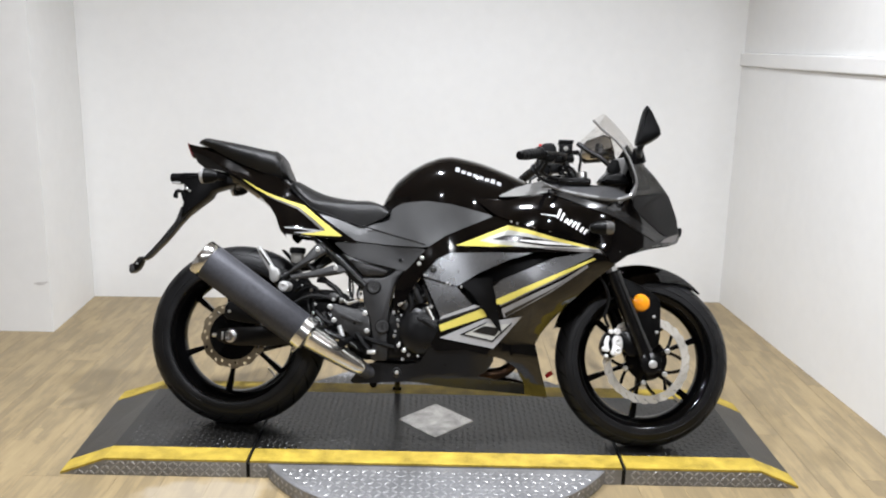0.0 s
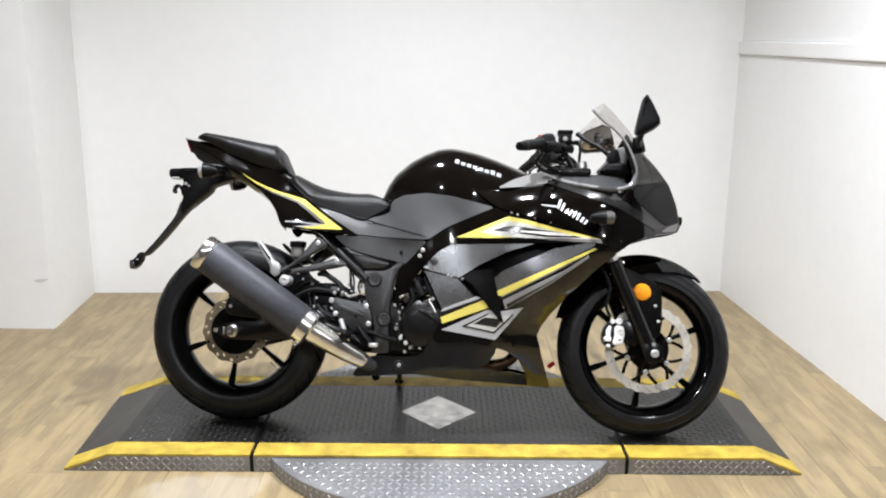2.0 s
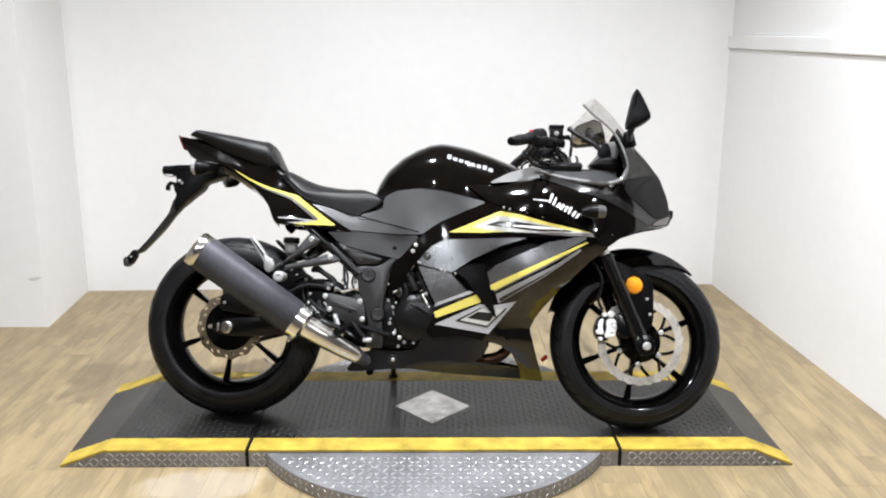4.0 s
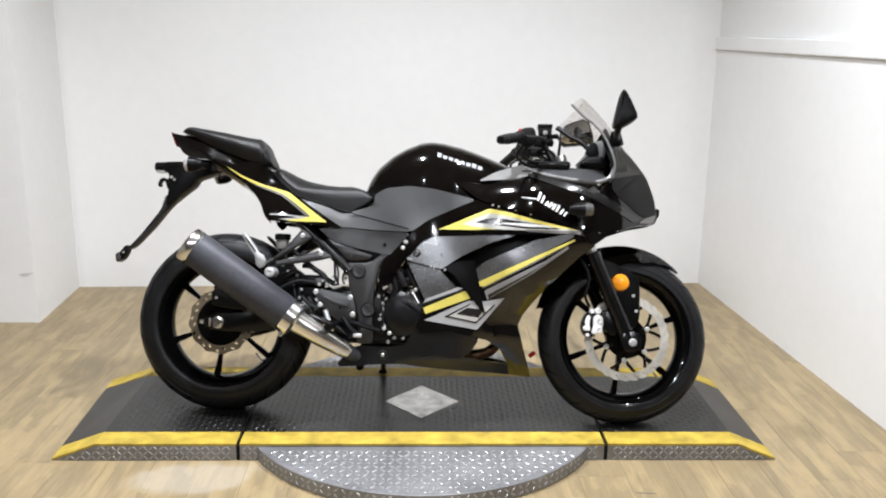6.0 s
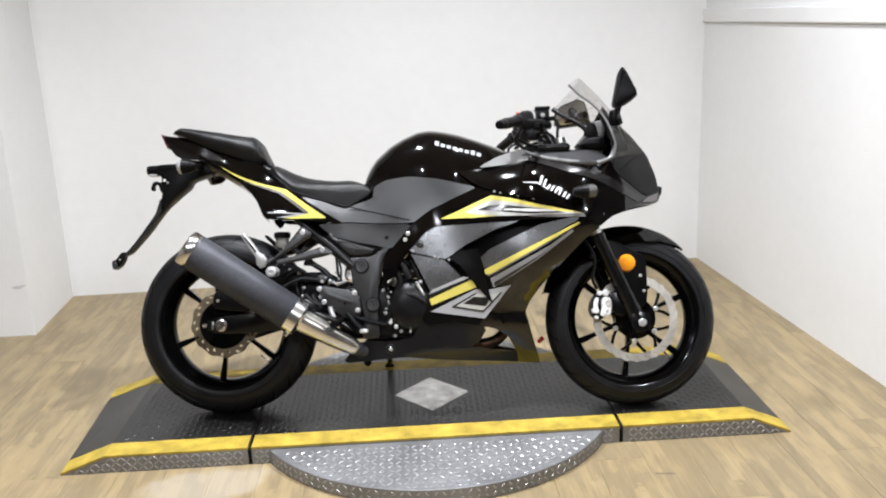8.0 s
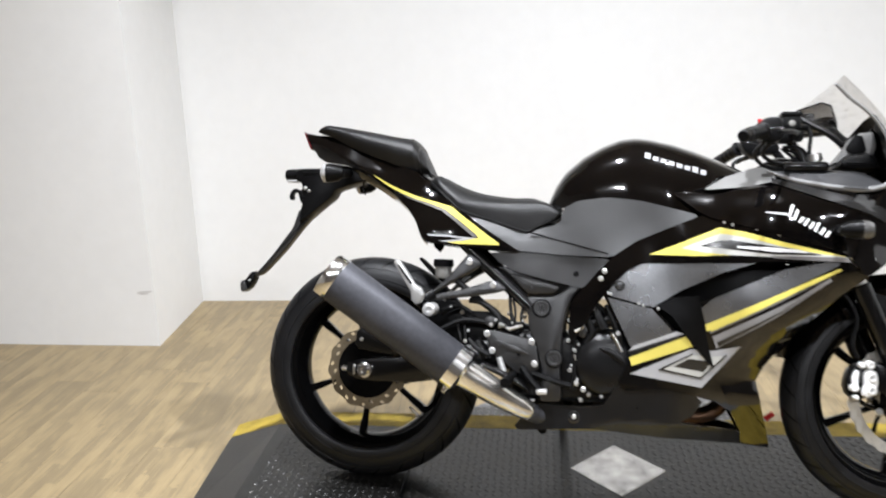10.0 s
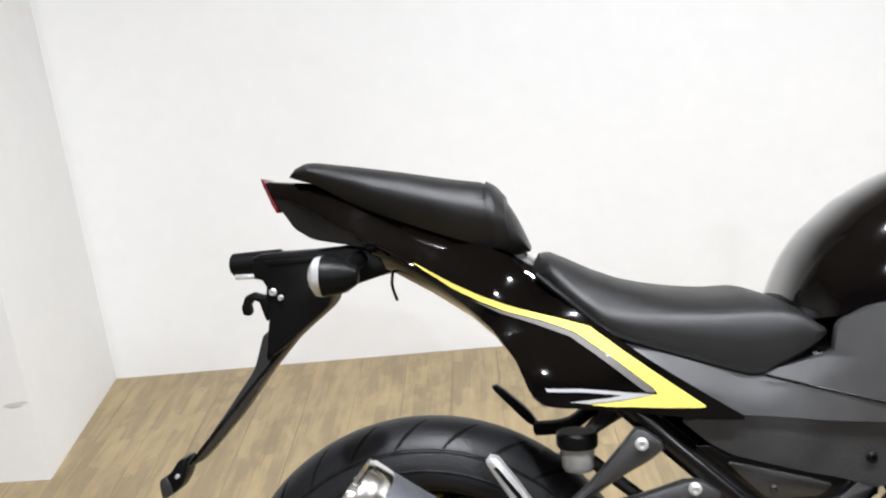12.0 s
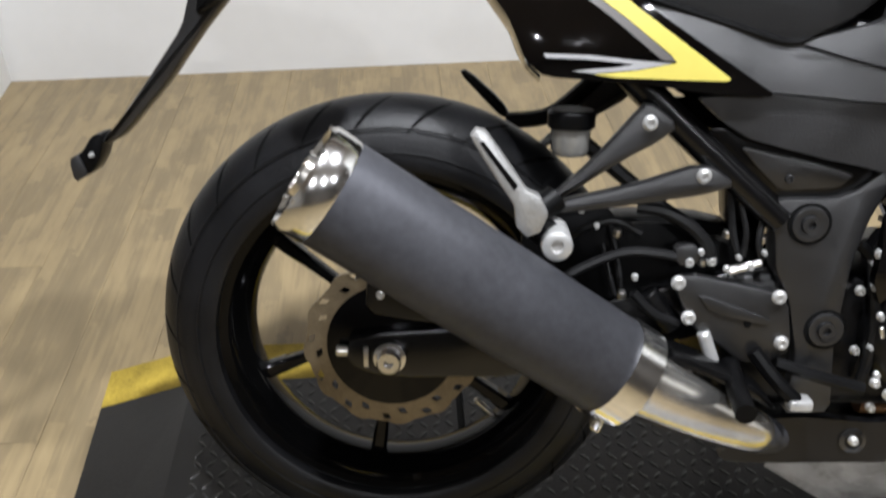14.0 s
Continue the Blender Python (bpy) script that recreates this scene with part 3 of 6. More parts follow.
def wheel(name, centre, radius, width, rim_r, rim_w, label):
    at = Matrix.Translation(centre) @ SIDE
    h = rim_w / 2
    rim = part(name, lathe([(rim_r, -h), (rim_r + 0.008, -h - 0.002), (rim_r + 0.009, -h + 0.006), (rim_r - 0.004, -h + 0.012), (rim_r - 0.016, -h * 0.55), (rim_r - 0.020, 0), (rim_r - 0.016, h * 0.55),
                            (rim_r - 0.004, h - 0.012), (rim_r + 0.009, h - 0.006), (rim_r + 0.008, h + 0.002), (rim_r, h), (rim_r - 0.010, h - 0.002), (rim_r - 0.030, h * 0.5), (rim_r - 0.036, 0),
                            (rim_r - 0.030, -h * 0.5), (rim_r - 0.010, -h + 0.002)], at, 72, closed=True), RIM_BLACK, bike, label)
    prof = []
    for k in range(25):
        a = math.radians(-128 + 256 * k / 24)
        prof.append((radius - width * 0.52 + width * 0.52 * math.cos(a), width / 2 * math.sin(a)))
    inner = rim_r + 0.001
    prof = [(max(r, inner), x) for r, x in prof]
    tyre = part("tyre", lathe(prof, at, 96, closed=True), TYRE, rim, "black road tyre")
    for rr, q in ((0.28, 0.0016), (0.62, 0.0012)):
        r0 = rim_r + (radius - rim_r) * rr
        half = max(x for r, x in prof if abs(r - r0) < 0.012)
        for s in (-1, 1):
            ring = [(r0 + q * math.cos(t * math.pi / 3), s * half + q * 0.8 * math.sin(t * math.pi / 3)) for t in range(6)]
            part("sidewall_ridge", lathe(ring, at, 96, closed=True), TYRE, tyre)
    # slanting tread grooves: dark strips on the surface stand for their shade
    bm = bmesh.new()
    for k in range(26):
        for s in (-1, 1):
            a0 = 2 * math.pi * (k + (0.5 if s > 0 else 0)) / 26
            pts = []
            for j in range(7):
                q = math.radians(12 + 48 * j / 6)
                rr, x = radius - width * 0.52 + width * 0.5215 * math.cos(q), s * width / 2 * 1.003 * math.sin(q)
                a = a0 + 0.16 * j / 6
                pts.append((rr, x, a))
            ring = []
            for j, (rr, x, a) in enumerate(pts):
                w = 0.0042 * (1 - abs(j - 3) / 4)
                ring.append([bm.verts.new(at @ Vector((rr * math.cos(a + d / rr), rr * math.sin(a + d / rr), x))) for d in (-w, w)])
            for p, q in zip(ring, ring[1:]):
                bm.faces.new((p[0], p[1], q[1], q[0]))
    tagged(part("tread_groove", bm, GROOVE_SHADE, tyre, "tread grooves, their shade drawn as dark strips"), kind="stuff")
    hub = part("hub", lathe([(0.0, -0.06), (0.03, -0.06), (0.034, -0.03), (0.045, -0.02), (0.045, 0.02), (0.034, 0.03), (0.03, 0.06), (0, 0.06)], at, 32), RIM_BLACK, rim)
    for k in range(6):
        a = math.radians(22 + 60 * k)
        d, n = Vector((math.cos(a), 0, math.sin(a))), Vector((-math.sin(a), 0, math.cos(a)))
        c = Vector(centre)
        bm = bmesh.new()
        rings = []
        for t in range(6):
            q = t / 5
            r = 0.036 + (rim_r - 0.022 - 0.036) * q
            w, y = 0.0105 - 0.004 * math.sin(math.pi * min(1, q * 1.2)) , 0.014 - 0.003 * q
            rings.append([bm.verts.new(c + d * r + n * (w * u) + Vector((0, y * v, 0))) for u, v in ((-1, -0.6), (-0.6, -1), (0.6, -1), (1, -0.6), (1, 0.6), (0.6, 1), (-0.6, 1), (-1, 0.6))])
        for p, q in zip(rings, rings[1:]):
            for j in range(8):
                bm.faces.new((p[j], p[(j + 1) % 8], q[(j + 1) % 8], q[j]))
        part("spoke", bm, RIM_BLACK, rim)
    part("valve", rod(Vector(centre) + Vector((0.7, 0, -0.72)) * (rim_r - 0.028), Vector(centre) + Vector((0.7, -0.02, -0.72)) * (rim_r - 0.07), 0.004), STEEL, rim)
    return rim


def brake_disc(parent, centre, y, r_out, r_in, petals, material, drilled=True):
    """A petal disc with its rows of through holes."""
    bm = bmesh.new()
    n = petals * 10
    rr = [r_in, r_in + (r_out - r_in) * 0.3, r_in + (r_out - r_in) * 0.55, r_in + (r_out - r_in) * 0.8, r_out]
    grid = {}
    for side in (0, 1):
        for i, r in enumerate(rr):
            for k in range(n):
                a = 2 * math.pi * k / n
                wave = (0.0045 if drilled else 0.003) * max(0, math.cos(petals * a)) ** 0.5 if i == 4 else 0
                sk = 0.05 * (i - 2)
                grid[side, i, k] = bm.verts.new((centre[0] + (r - 0.0045 + wave if i == 4 else r) * math.cos(a + sk), y + (0.002 if side else -0.002), centre[2] + (r - 0.0045 + wave if i == 4 else r) * math.sin(a + sk)))
    def solid(i, k):
        if not drilled:
            return not (i in (1, 2) and k % 10 == 4 + i)
        return not ((i == 1 and k % 10 in (2, 3)) or (i == 2 and k % 10 in (7, 8)))
    for i in range(4):
        for k in range(n):
            j = (k + 1) % n
            if solid(i, k):
                for side in (0, 1):
                    bm.faces.new((grid[side, i, k], grid[side, i, j], grid[side, i + 1, j], grid[side, i + 1, k]))
    for k in range(n):
        j = (k + 1) % n
        for i in (0, 4):
            bm.faces.new((grid[0, i, k], grid[0, i, j], grid[1, i, j], grid[1, i, k]))
    return part("brake_disc", bm, material, parent, "petal-shaped drilled steel brake disc", smooth=False)


rear_wheel = wheel("rear_wheel", AXLE_R, 0.305, 0.136, 0.222, 0.10, "gloss black six-spoke cast wheel")
front_wheel = wheel("front_wheel", AXLE_F, 0.287, 0.110, 0.222, 0.085, "gloss black six-spoke cast wheel")
brake_disc(rear_wheel, AXLE_R, -0.068, 0.112, 0.078, 12, REAR_DISC)
brake_disc(front_wheel, AXLE_F, -0.066, 0.145, 0.116, 26, DISC, False)
# carriers
part("disc_carrier", lathe([(0.03, 0.055), (0.08, 0.062), (0.082, 0.07), (0.03, 0.075)], Matrix.Translation(AXLE_R) @ SIDE, 36, closed=True), RIM_BLACK, rear_wheel)
spider = part("disc_carrier", lathe([(0.03, 0.05), (0.066, 0.056), (0.068, 0.066), (0.03, 0.074)], Matrix.Translation(AXLE_F) @ SIDE, 36, closed=True), RIM_BLACK, front_wheel, "black spider of the brake disc")
for k in range(6):
    a = math.radians(-96 + 60 * k)
    for s in (-1, 1):
        line = [(0.050, 0.05), (0.074, 0.09), (0.095, 0.23), (0.115, 0.36)]
        part("carrier_arm", tube([(AXLE_F[0] + r * math.cos(a + s * d), -0.066, AXLE_F[2] + r * math.sin(a + s * d)) for r, d in line], 0.0052, 8), RIM_BLACK, spider)
    bolt(AXLE_F[0] + 0.075 * math.cos(a), -0.071, AXLE_F[2] + 0.075 * math.sin(a), front_wheel, 0.0125)

# fork and front end
for s in (-1, 1):
    y = 0.094 * s
    leg = part("fork_leg", rod((0.692, y, 0.262), (0.560, y, 0.565), 0.027, 0.025, 24, 0.004), FRAME_BLACK, bike, "black painted fork leg")
    part("fork_tube", rod((0.562, y, 0.56), (0.45, y, 0.82), 0.0185, 0.0185, 20), STEEL, leg)
    part("axle_boss", plate([(0.655, 0.30), (0.69, 0.315), (0.722, 0.295), (0.722, 0.255), (0.69, 0.235), (0.66, 0.25)], y - 0.026, y + 0.026, 0.005), FRAME_BLACK, leg)
    if s < 0:
        part("axle_nut", lathe([(0.013, 0), (0.013, 0.004), (0.009, 0.005), (0.009, 0.007), (0.005, 0.007), (0.004, 0.002), (0, 0.002)], Matrix.Translation((0.692, y - 0.026, 0.272)) @ SIDE, 20), BRIGHT, leg)


def fender_bm():
    bm = bmesh.new()
    cx, cz = AXLE_F[0], AXLE_F[2]
    rings = []
    n = 36
    for i in range(n + 1):
        q = i / n
        a = math.radians(162.5 - 113 * q)
        r = 0.304 + 0.013 * math.sin(math.pi * q) - 0.004 * q
        w = 0.066 * (1 if q < 0.7 else max(0.12, 1 - ((q - 0.7) / 0.3) ** 1.6 * 0.9))
        drop = 0.05 + 0.045 * math.exp(-((q - 0.45) / 0.16) ** 2)
        drop *= min(1.0, 0.15 + q / 0.16)
        if q > 0.75:
            drop *= max(0.1, 1 - (q - 0.75) / 0.25)
        ring = []
        for k in range(13):
            u = -1 + 2 * k / 12
            rr = r - drop * abs(u) ** 3.2
            ring.append((w * math.copysign(abs(u) ** 0.75, u), rr))
        rings.append([bm.verts.new((cx + rr * math.cos(a), y, cz + rr * math.sin(a))) for y, rr in ring])
    for p, q in zip(rings, rings[1:]):
        for k in range(12):
            bm.faces.new((p[k], p[k + 1], q[k + 1], q[k]))
    bmesh.ops.solidify(bm, geom=bm.faces, thickness=0.003)
    return bm


fender = part("front_fender", fender_bm(), BLACK_GLOSS, bike, "gloss black front mudguard")
both("fender_stay", lambda: plate([(0.575, 0.555), (0.64, 0.535), (0.715, 0.495), (0.726, 0.47), (0.726, 0.34), (0.70, 0.315), (0.668, 0.36), (0.635, 0.44)], -0.082, -0.07, 0.003), MATTE_BLACK, fender)
reflector = part("side_reflector", lathe([(0, 0.012), (0.018, 0.011), (0.026, 0.007), (0.029, 0.0), (0.029, -0.004)], Matrix.Translation((0.659, -0.088, 0.469)) @ SIDE, 32), AMBER, fender, "round amber reflector")
for x, z, w in ((0.640, 0.476, 0.018), (0.642, 0.463, 0.012)):
    part("moulded_rib", slab(x, x + w, -0.1005, -0.0985, z, z + 0.004, 0.0008), AMBER, reflector)
for x, z in ((0.555, 0.525), (0.575, 0.528), (0.60, 0.42), (0.70, 0.425), (0.71, 0.375)):
    bolt(x, -0.096, z, fender, 0.0075)

caliper = part("brake_caliper", plate([(0.538, 0.345), (0.552, 0.385), (0.585, 0.40), (0.606, 0.375), (0.60, 0.33), (0.575, 0.305), (0.548, 0.315)], -0.100, -0.05, 0.006, 1), ENGINE, bike, "bare cast alloy brake caliper")
part("outer_half", plate([(0.572, 0.372), (0.585, 0.384), (0.602, 0.376), (0.606, 0.35), (0.598, 0.325), (0.580, 0.312), (0.566, 0.322), (0.574, 0.345)], -0.122, -0.10, 0.006, 1), MACHINED, caliper)
part("bridge", plate([(0.545, 0.358), (0.556, 0.380), (0.566, 0.376), (0.560, 0.352), (0.566, 0.33), (0.552, 0.325)], -0.112, -0.10, 0.004, 1), MACHINED, caliper)
for x, z, r in ((0.586, 0.393, 0.010), (0.566, 0.392, 0.007), (0.588, 0.332, 0.012), (0.590, 0.362, 0.012), (0.546, 0.336, 0.008), (0.552, 0.314, 0.006)):
    part("piston_cap", lathe([(r, -0.012), (r, 0.004), (r * 0.8, 0.006), (r * 0.5, 0.006), (r * 0.4, 0.003), (0, 0.003)], Matrix.Translation((x, -0.119, z)) @ SIDE, 18), MACHINED, caliper)
part("caliper_bracket", plate([(0.60, 0.40), (0.64, 0.39), (0.665, 0.33), (0.64, 0.31), (0.605, 0.34)], -0.10, -0.085, 0.003), FRAME_BLACK, caliper)
hose = part("brake_hose", tube([(0.55, -0.11, 0.385), (0.535, -0.115, 0.42), (0.548, -0.11, 0.48), (0.53, -0.10, 0.53), (0.50, -0.08, 0.57)], 0.005), MATTE_BLACK, bike, "black rubber brake hose")

# the front end is steered a little away from the viewer
FORK_LINE = Vector((-0.242, 0, 0.558)).normalized()
STEER = Matrix.Translation((-0.012, 0, 0)) @ Matrix.Translation((0.655, 0, 0.28)) @ Matrix.Rotation(math.radians(7), 4, FORK_LINE) @ Matrix.Translation((-0.655, 0, -0.28))
for ob in [front_wheel, fender, caliper, hose] + [o for o in bike.children if o.name.startswith("fork_leg")]:
    ob.matrix_local = STEER
caliper.matrix_local = STEER @ Matrix.Translation((-0.010, 0, -0.022))

# fuel tank
tank_top = spline([(-0.21, 0.765), (-0.2, 0.79), (-0.194, 0.81), (-0.166, 0.85), (-0.119, 0.891), (-0.072, 0.918), (-0.024, 0.937), (0.015, 0.942), (0.054, 0.937), (0.112, 0.924), (0.171, 0.904), (0.229, 0.881), (0.3, 0.85)])
tank_low = spline([(-0.21, 0.74), (-0.118, 0.755), (-0.044, 0.76), (0.031, 0.75), (0.161, 0.72), (0.3, 0.70)])
tank_wide = spline([(-0.21, 0.06), (-0.2, 0.080), (-0.17, 0.103), (-0.1, 0.130), (0.0, 0.147), (0.1, 0.153), (0.2, 0.145), (0.3, 0.12)])
tank = part("fuel_tank", hump(tank_top, tank_low, tank_wide, -0.21, 0.3, 2.5, 44, 30), BLACK_GLOSS, bike, "gloss black fuel tank with silver maker's mark")


def tank_side(x, z):
    zt, zb, w = tank_top(x), tank_low(x), tank_wide(x)
    s = min(1, max(0, (z - zb) / (zt - zb))) ** 1.25
    return w * max(0, 1 - s * s) ** 0.4


# maker's mark as a row of plain bars
for k, h in enumerate((1.0, 0.7, 0.7, 0.7, 0.7, 0.7, 0.95, 0.8)):
    x = 0.036 + 0.0195 * k
    z = 0.889 - 0.0058 * k - 0.003
    bm = sheet([(x, z - 0.010), (x + 0.0145, z - 0.0140), (x + 0.0160, z - 0.0140 + 0.016 * h), (x + 0.0015, z - 0.010 + 0.016 * h)], lambda a, b: tank_side(a, b) + 0.0015, 0.01, 0, rim=0)
    part("mark", bm, MARK_GREY, tank, "plain silver bar")

# seats
SEAT_LOW = spline([(-0.53, 0.81), (-0.49, 0.783), (-0.446, 0.746), (-0.422, 0.733), (-0.353, 0.711), (-0.285, 0.690), (-0.262, 0.685), (-0.245, 0.689), (-0.21, 0.706), (-0.187, 0.719), (-0.175, 0.730)])


def saddle():
    """The rider's seat: a dished top that breaks over a crease into flat flanks."""
    top = spline([(-0.53, 0.822), (-0.522, 0.836), (-0.508, 0.838), (-0.486, 0.828), (-0.45, 0.810), (-0.414, 0.796), (-0.377, 0.787), (-0.341, 0.781), (-0.298, 0.777), (-0.255, 0.778), (-0.237, 0.774), (-0.20, 0.760), (-0.175, 0.738)])
    fold = spline([(-0.53, 0.818), (-0.505, 0.822), (-0.47, 0.790), (-0.437, 0.766), (-0.40, 0.761), (-0.315, 0.757), (-0.226, 0.758), (-0.20, 0.752), (-0.175, 0.735)])
    low = SEAT_LOW
    wide = spline([(-0.53, 0.06), (-0.5, 0.09), (-0.446, 0.112), (-0.42, 0.119), (-0.353, 0.126), (-0.285, 0.125), (-0.22, 0.128), (-0.175, 0.124)])
    bm = bmesh.new()
    rows = []
    n = 44
    for i in range(n + 1):
        x = -0.53 + 0.355 * i / n
        t, f, b, w = top(x), min(fold(x), top(x) - 0.001), low(x), wide(x)
        half = [(0.985 * w, b), (w, b + (f - b) * 0.5), (w * 0.985, f - 0.006), (w * 0.93, f + 0.001), (w * 0.80, f + (t - f) * 0.45), (w * 0.62, f + (t - f) * 0.78), (w * 0.4, f + (t - f) * 0.95), (w * 0.2, t)]
        rows.append([bm.verts.new((x, -y, z)) for y, z in half] + [bm.verts.new((x, 0, t))] + [bm.verts.new((x, y, z)) for y, z in reversed(half)])
    for p, q in zip(rows, rows[1:]):
        for k in range(len(p) - 1):
            bm.faces.new((p[k], p[k + 1], q[k + 1], q[k]))
        bm.faces.new((p[-1], p[0], q[0], q[-1]))
    bm.faces.new(rows[0])
    bm.faces.new(rows[-1])
    return bm


seat = part("rider_seat", saddle(), SEAT_VINYL, bike, "black vinyl rider seat", angle=0.9)
part("seat_piping", tube([(-0.525, -0.070, 0.812), (-0.49, -0.093, 0.783), (-0.446, -0.108, 0.746), (-0.422, -0.1165, 0.732), (-0.353, -0.1235, 0.710), (-0.285, -0.1245, 0.689), (-0.262, -0.123, 0.684), (-0.245, -0.121, 0.688), (-0.21, -0.115, 0.705), (-0.187, -0.107, 0.718), (-0.174, -0.101, 0.731)], 0.0045, 8), MATTE_BLACK, seat)
PAD_TOP = spline([(-0.866, 0.962), (-0.858, 0.974), (-0.841, 0.980), (-0.829, 0.980), (-0.777, 0.972), (-0.713, 0.961), (-0.635, 0.946), (-0.596, 0.940), (-0.578, 0.930), (-0.559, 0.905), (-0.545, 0.880), (-0.532, 0.846)])
PAD_LOW = spline([(-0.866, 0.960), (-0.828, 0.949), (-0.786, 0.926), (-0.748, 0.908), (-0.71, 0.893), (-0.635, 0.866), (-0.575, 0.848), (-0.55, 0.838), (-0.532, 0.842)])
PAD_WIDE = spline([(-0.866, 0.03), (-0.84, 0.05), (-0.75, 0.075), (-0.64, 0.09), (-0.58, 0.088), (-0.532, 0.06)])


def pad(bm):
    """Draws the lower flanks of the pillion seat inwards."""
    for v in bm.verts:
        low, high = PAD_LOW(v.co.x), PAD_TOP(v.co.x)
        q = min(1, max(0, (v.co.z - low) / max(1e-4, high - low)))
        v.co.y *= 1 - 0.5 * max(0, 0.6 - q) ** 1.3
    return bm


pillion = part("pillion_seat", pad(hump(PAD_TOP, PAD_LOW, PAD_WIDE, -0.866, -0.532, 3.2, 40, 24)), SEAT_VINYL, bike, "black vinyl pillion seat")


def strap(x0, x1, slant, grow):
    """A band over the pillion seat that leans forward down its flank."""
    bm = pad(hump(lambda x: PAD_TOP(x) + grow, PAD_LOW, lambda x: PAD_WIDE(x) + grow, x0, x1, 3.2, 6, 24))
    for v in bm.verts:
        v.co.x += slant * (PAD_TOP((x0 + x1) / 2) - v.co.z)
    return bm


part("strap", strap(-0.588, -0.566, 0.10, 0.005), SEAT_VINYL, pillion, "black vinyl seat strap")
part("seat_tongue", plate([(-0.558, 0.842), (-0.548, 0.846), (-0.527, 0.822), (-0.520, 0.806), (-0.535, 0.808)], -0.05, 0.05, 0.003), GREY_TRIM, bike, "grey plastic tongue between the seats")

# tail
TAIL = [(-0.905, 0.958), (-0.838, 0.945), (-0.757, 0.915), (-0.675, 0.884), (-0.593, 0.854), (-0.556, 0.838), (-0.518, 0.793), (-0.440, 0.742), (-0.391, 0.706), (-0.328, 0.665), (-0.272, 0.629), (-0.334, 0.632), (-0.410, 0.641),
        (-0.518, 0.648), (-0.538, 0.664), (-0.556, 0.707), (-0.585, 0.746), (-0.620, 0.778), (-0.672, 0.813), (-0.722, 0.842), (-0.763, 0.86), (-0.835, 0.872), (-0.863, 0.888), (-0.886, 0.922)]
tail_ridge = spline([(-0.92, 0.955), (-0.849, 0.920), (-0.792, 0.889), (-0.752, 0.868), (-0.714, 0.847), (-0.676, 0.827), (-0.62, 0.800), (-0.56, 0.78)])


def tail_girth(x, z):
    """Half width of the tail: a ridge runs along it, the upper face leans inwards."""
    fade = min(1.0, max(0.0, (-0.52 - x) / 0.14))
    off = z - tail_ridge(x)
    return girth(x, z) + fade * (0.006 - (0.42 * off if off > 0 else -0.28 * off))


tail = both("tail_cowl", lambda: sheet(TAIL, tail_girth, 0.02, 1, 0.12), BLACK_GLOSS, bike, "gloss black tail cowl with yellow stripe", angle=1.2)


def tail_under():
    """The lower face of the tail, turning in from the outer edge over the wheel."""
    outer = [(-0.735, 0.848), (-0.722, 0.842), (-0.672, 0.813), (-0.620, 0.778), (-0.585, 0.746), (-0.556, 0.707), (-0.538, 0.664), (-0.522, 0.650)]
    bm = bmesh.new()
    rows = []
    for i in range(29):
        q = i / 4
        x, z = (float(np.interp(q, range(8), [p[k] for p in outer])) for k in (0, 1))
        w = tail_girth(x, z)
        rows.append([bm.verts.new((x + 0.004 * u, -w + 0.003 + (w - 0.045) * u ** 1.3, z - 0.022 * u ** 0.8)) for u in (0, 0.12, 0.3, 0.55, 0.8, 1)])
    for p, q in zip(rows, rows[1:]):
        for k in range(5):
            bm.faces.new((p[k], p[k + 1], q[k + 1], q[k]))
    return bm


both("tail_underside", tail_under, BLACK_GLOSS, tail)
part("tail_top", hump(spline([(-0.90, 0.957), (-0.84, 0.952), (-0.76, 0.931), (-0.6, 0.880), (-0.5, 0.812)]), spline([(-0.90, 0.94), (-0.84, 0.88), (-0.76, 0.865), (-0.6, 0.80), (-0.5, 0.74)]),
                      spline([(-0.90, 0.012), (-0.84, 0.03), (-0.7, 0.055), (-0.5, 0.075)]), -0.90, -0.5, 3.0, 24, 16), BLACK_GLOSS, bike)
part("tail_light", plate([(-0.911, 0.962), (-0.904, 0.960), (-0.884, 0.913), (-0.890, 0.911)], -0.026, 0.026, 0.003), RED_LENS, bike, "thin red tail light lens")
decal_lift = 0.0022
both("tail_crease", lambda: tube([(x, -tail_girth(x, z) + 0.0006, z) for x, z in ((-0.86, 0.926), (-0.849, 0.920), (-0.792, 0.889), (-0.752, 0.868), (-0.714, 0.847), (-0.676, 0.827))], 0.0016, 8), BLACK_GLOSS, tail)


def decal(name, outline, material, parent, label="", lift=decal_lift, cut=0, body=None):
    body = body or girth
    return part(name, sheet(outline, lambda x, z: body(x, z) + lift, 0.02, cut, rim=0), material, parent, label)


decal("stripe", [(-0.690, 0.836), (-0.676, 0.828), (-0.637, 0.807), (-0.599, 0.790), (-0.562, 0.776), (-0.547, 0.771), (-0.503, 0.759), (-0.460, 0.747), (-0.422, 0.718), (-0.376, 0.685), (-0.325, 0.6485), (-0.328, 0.646), (-0.388, 0.647), (-0.443, 0.648), (-0.466, 0.651),
                 (-0.424, 0.655), (-0.382, 0.664), (-0.388, 0.672), (-0.435, 0.709), (-0.479, 0.740), (-0.519, 0.755), (-0.567, 0.769), (-0.599, 0.782), (-0.637, 0.800), (-0.676, 0.825)], YELLOW_DECAL, tail, "yellow stripe", body=tail_girth)
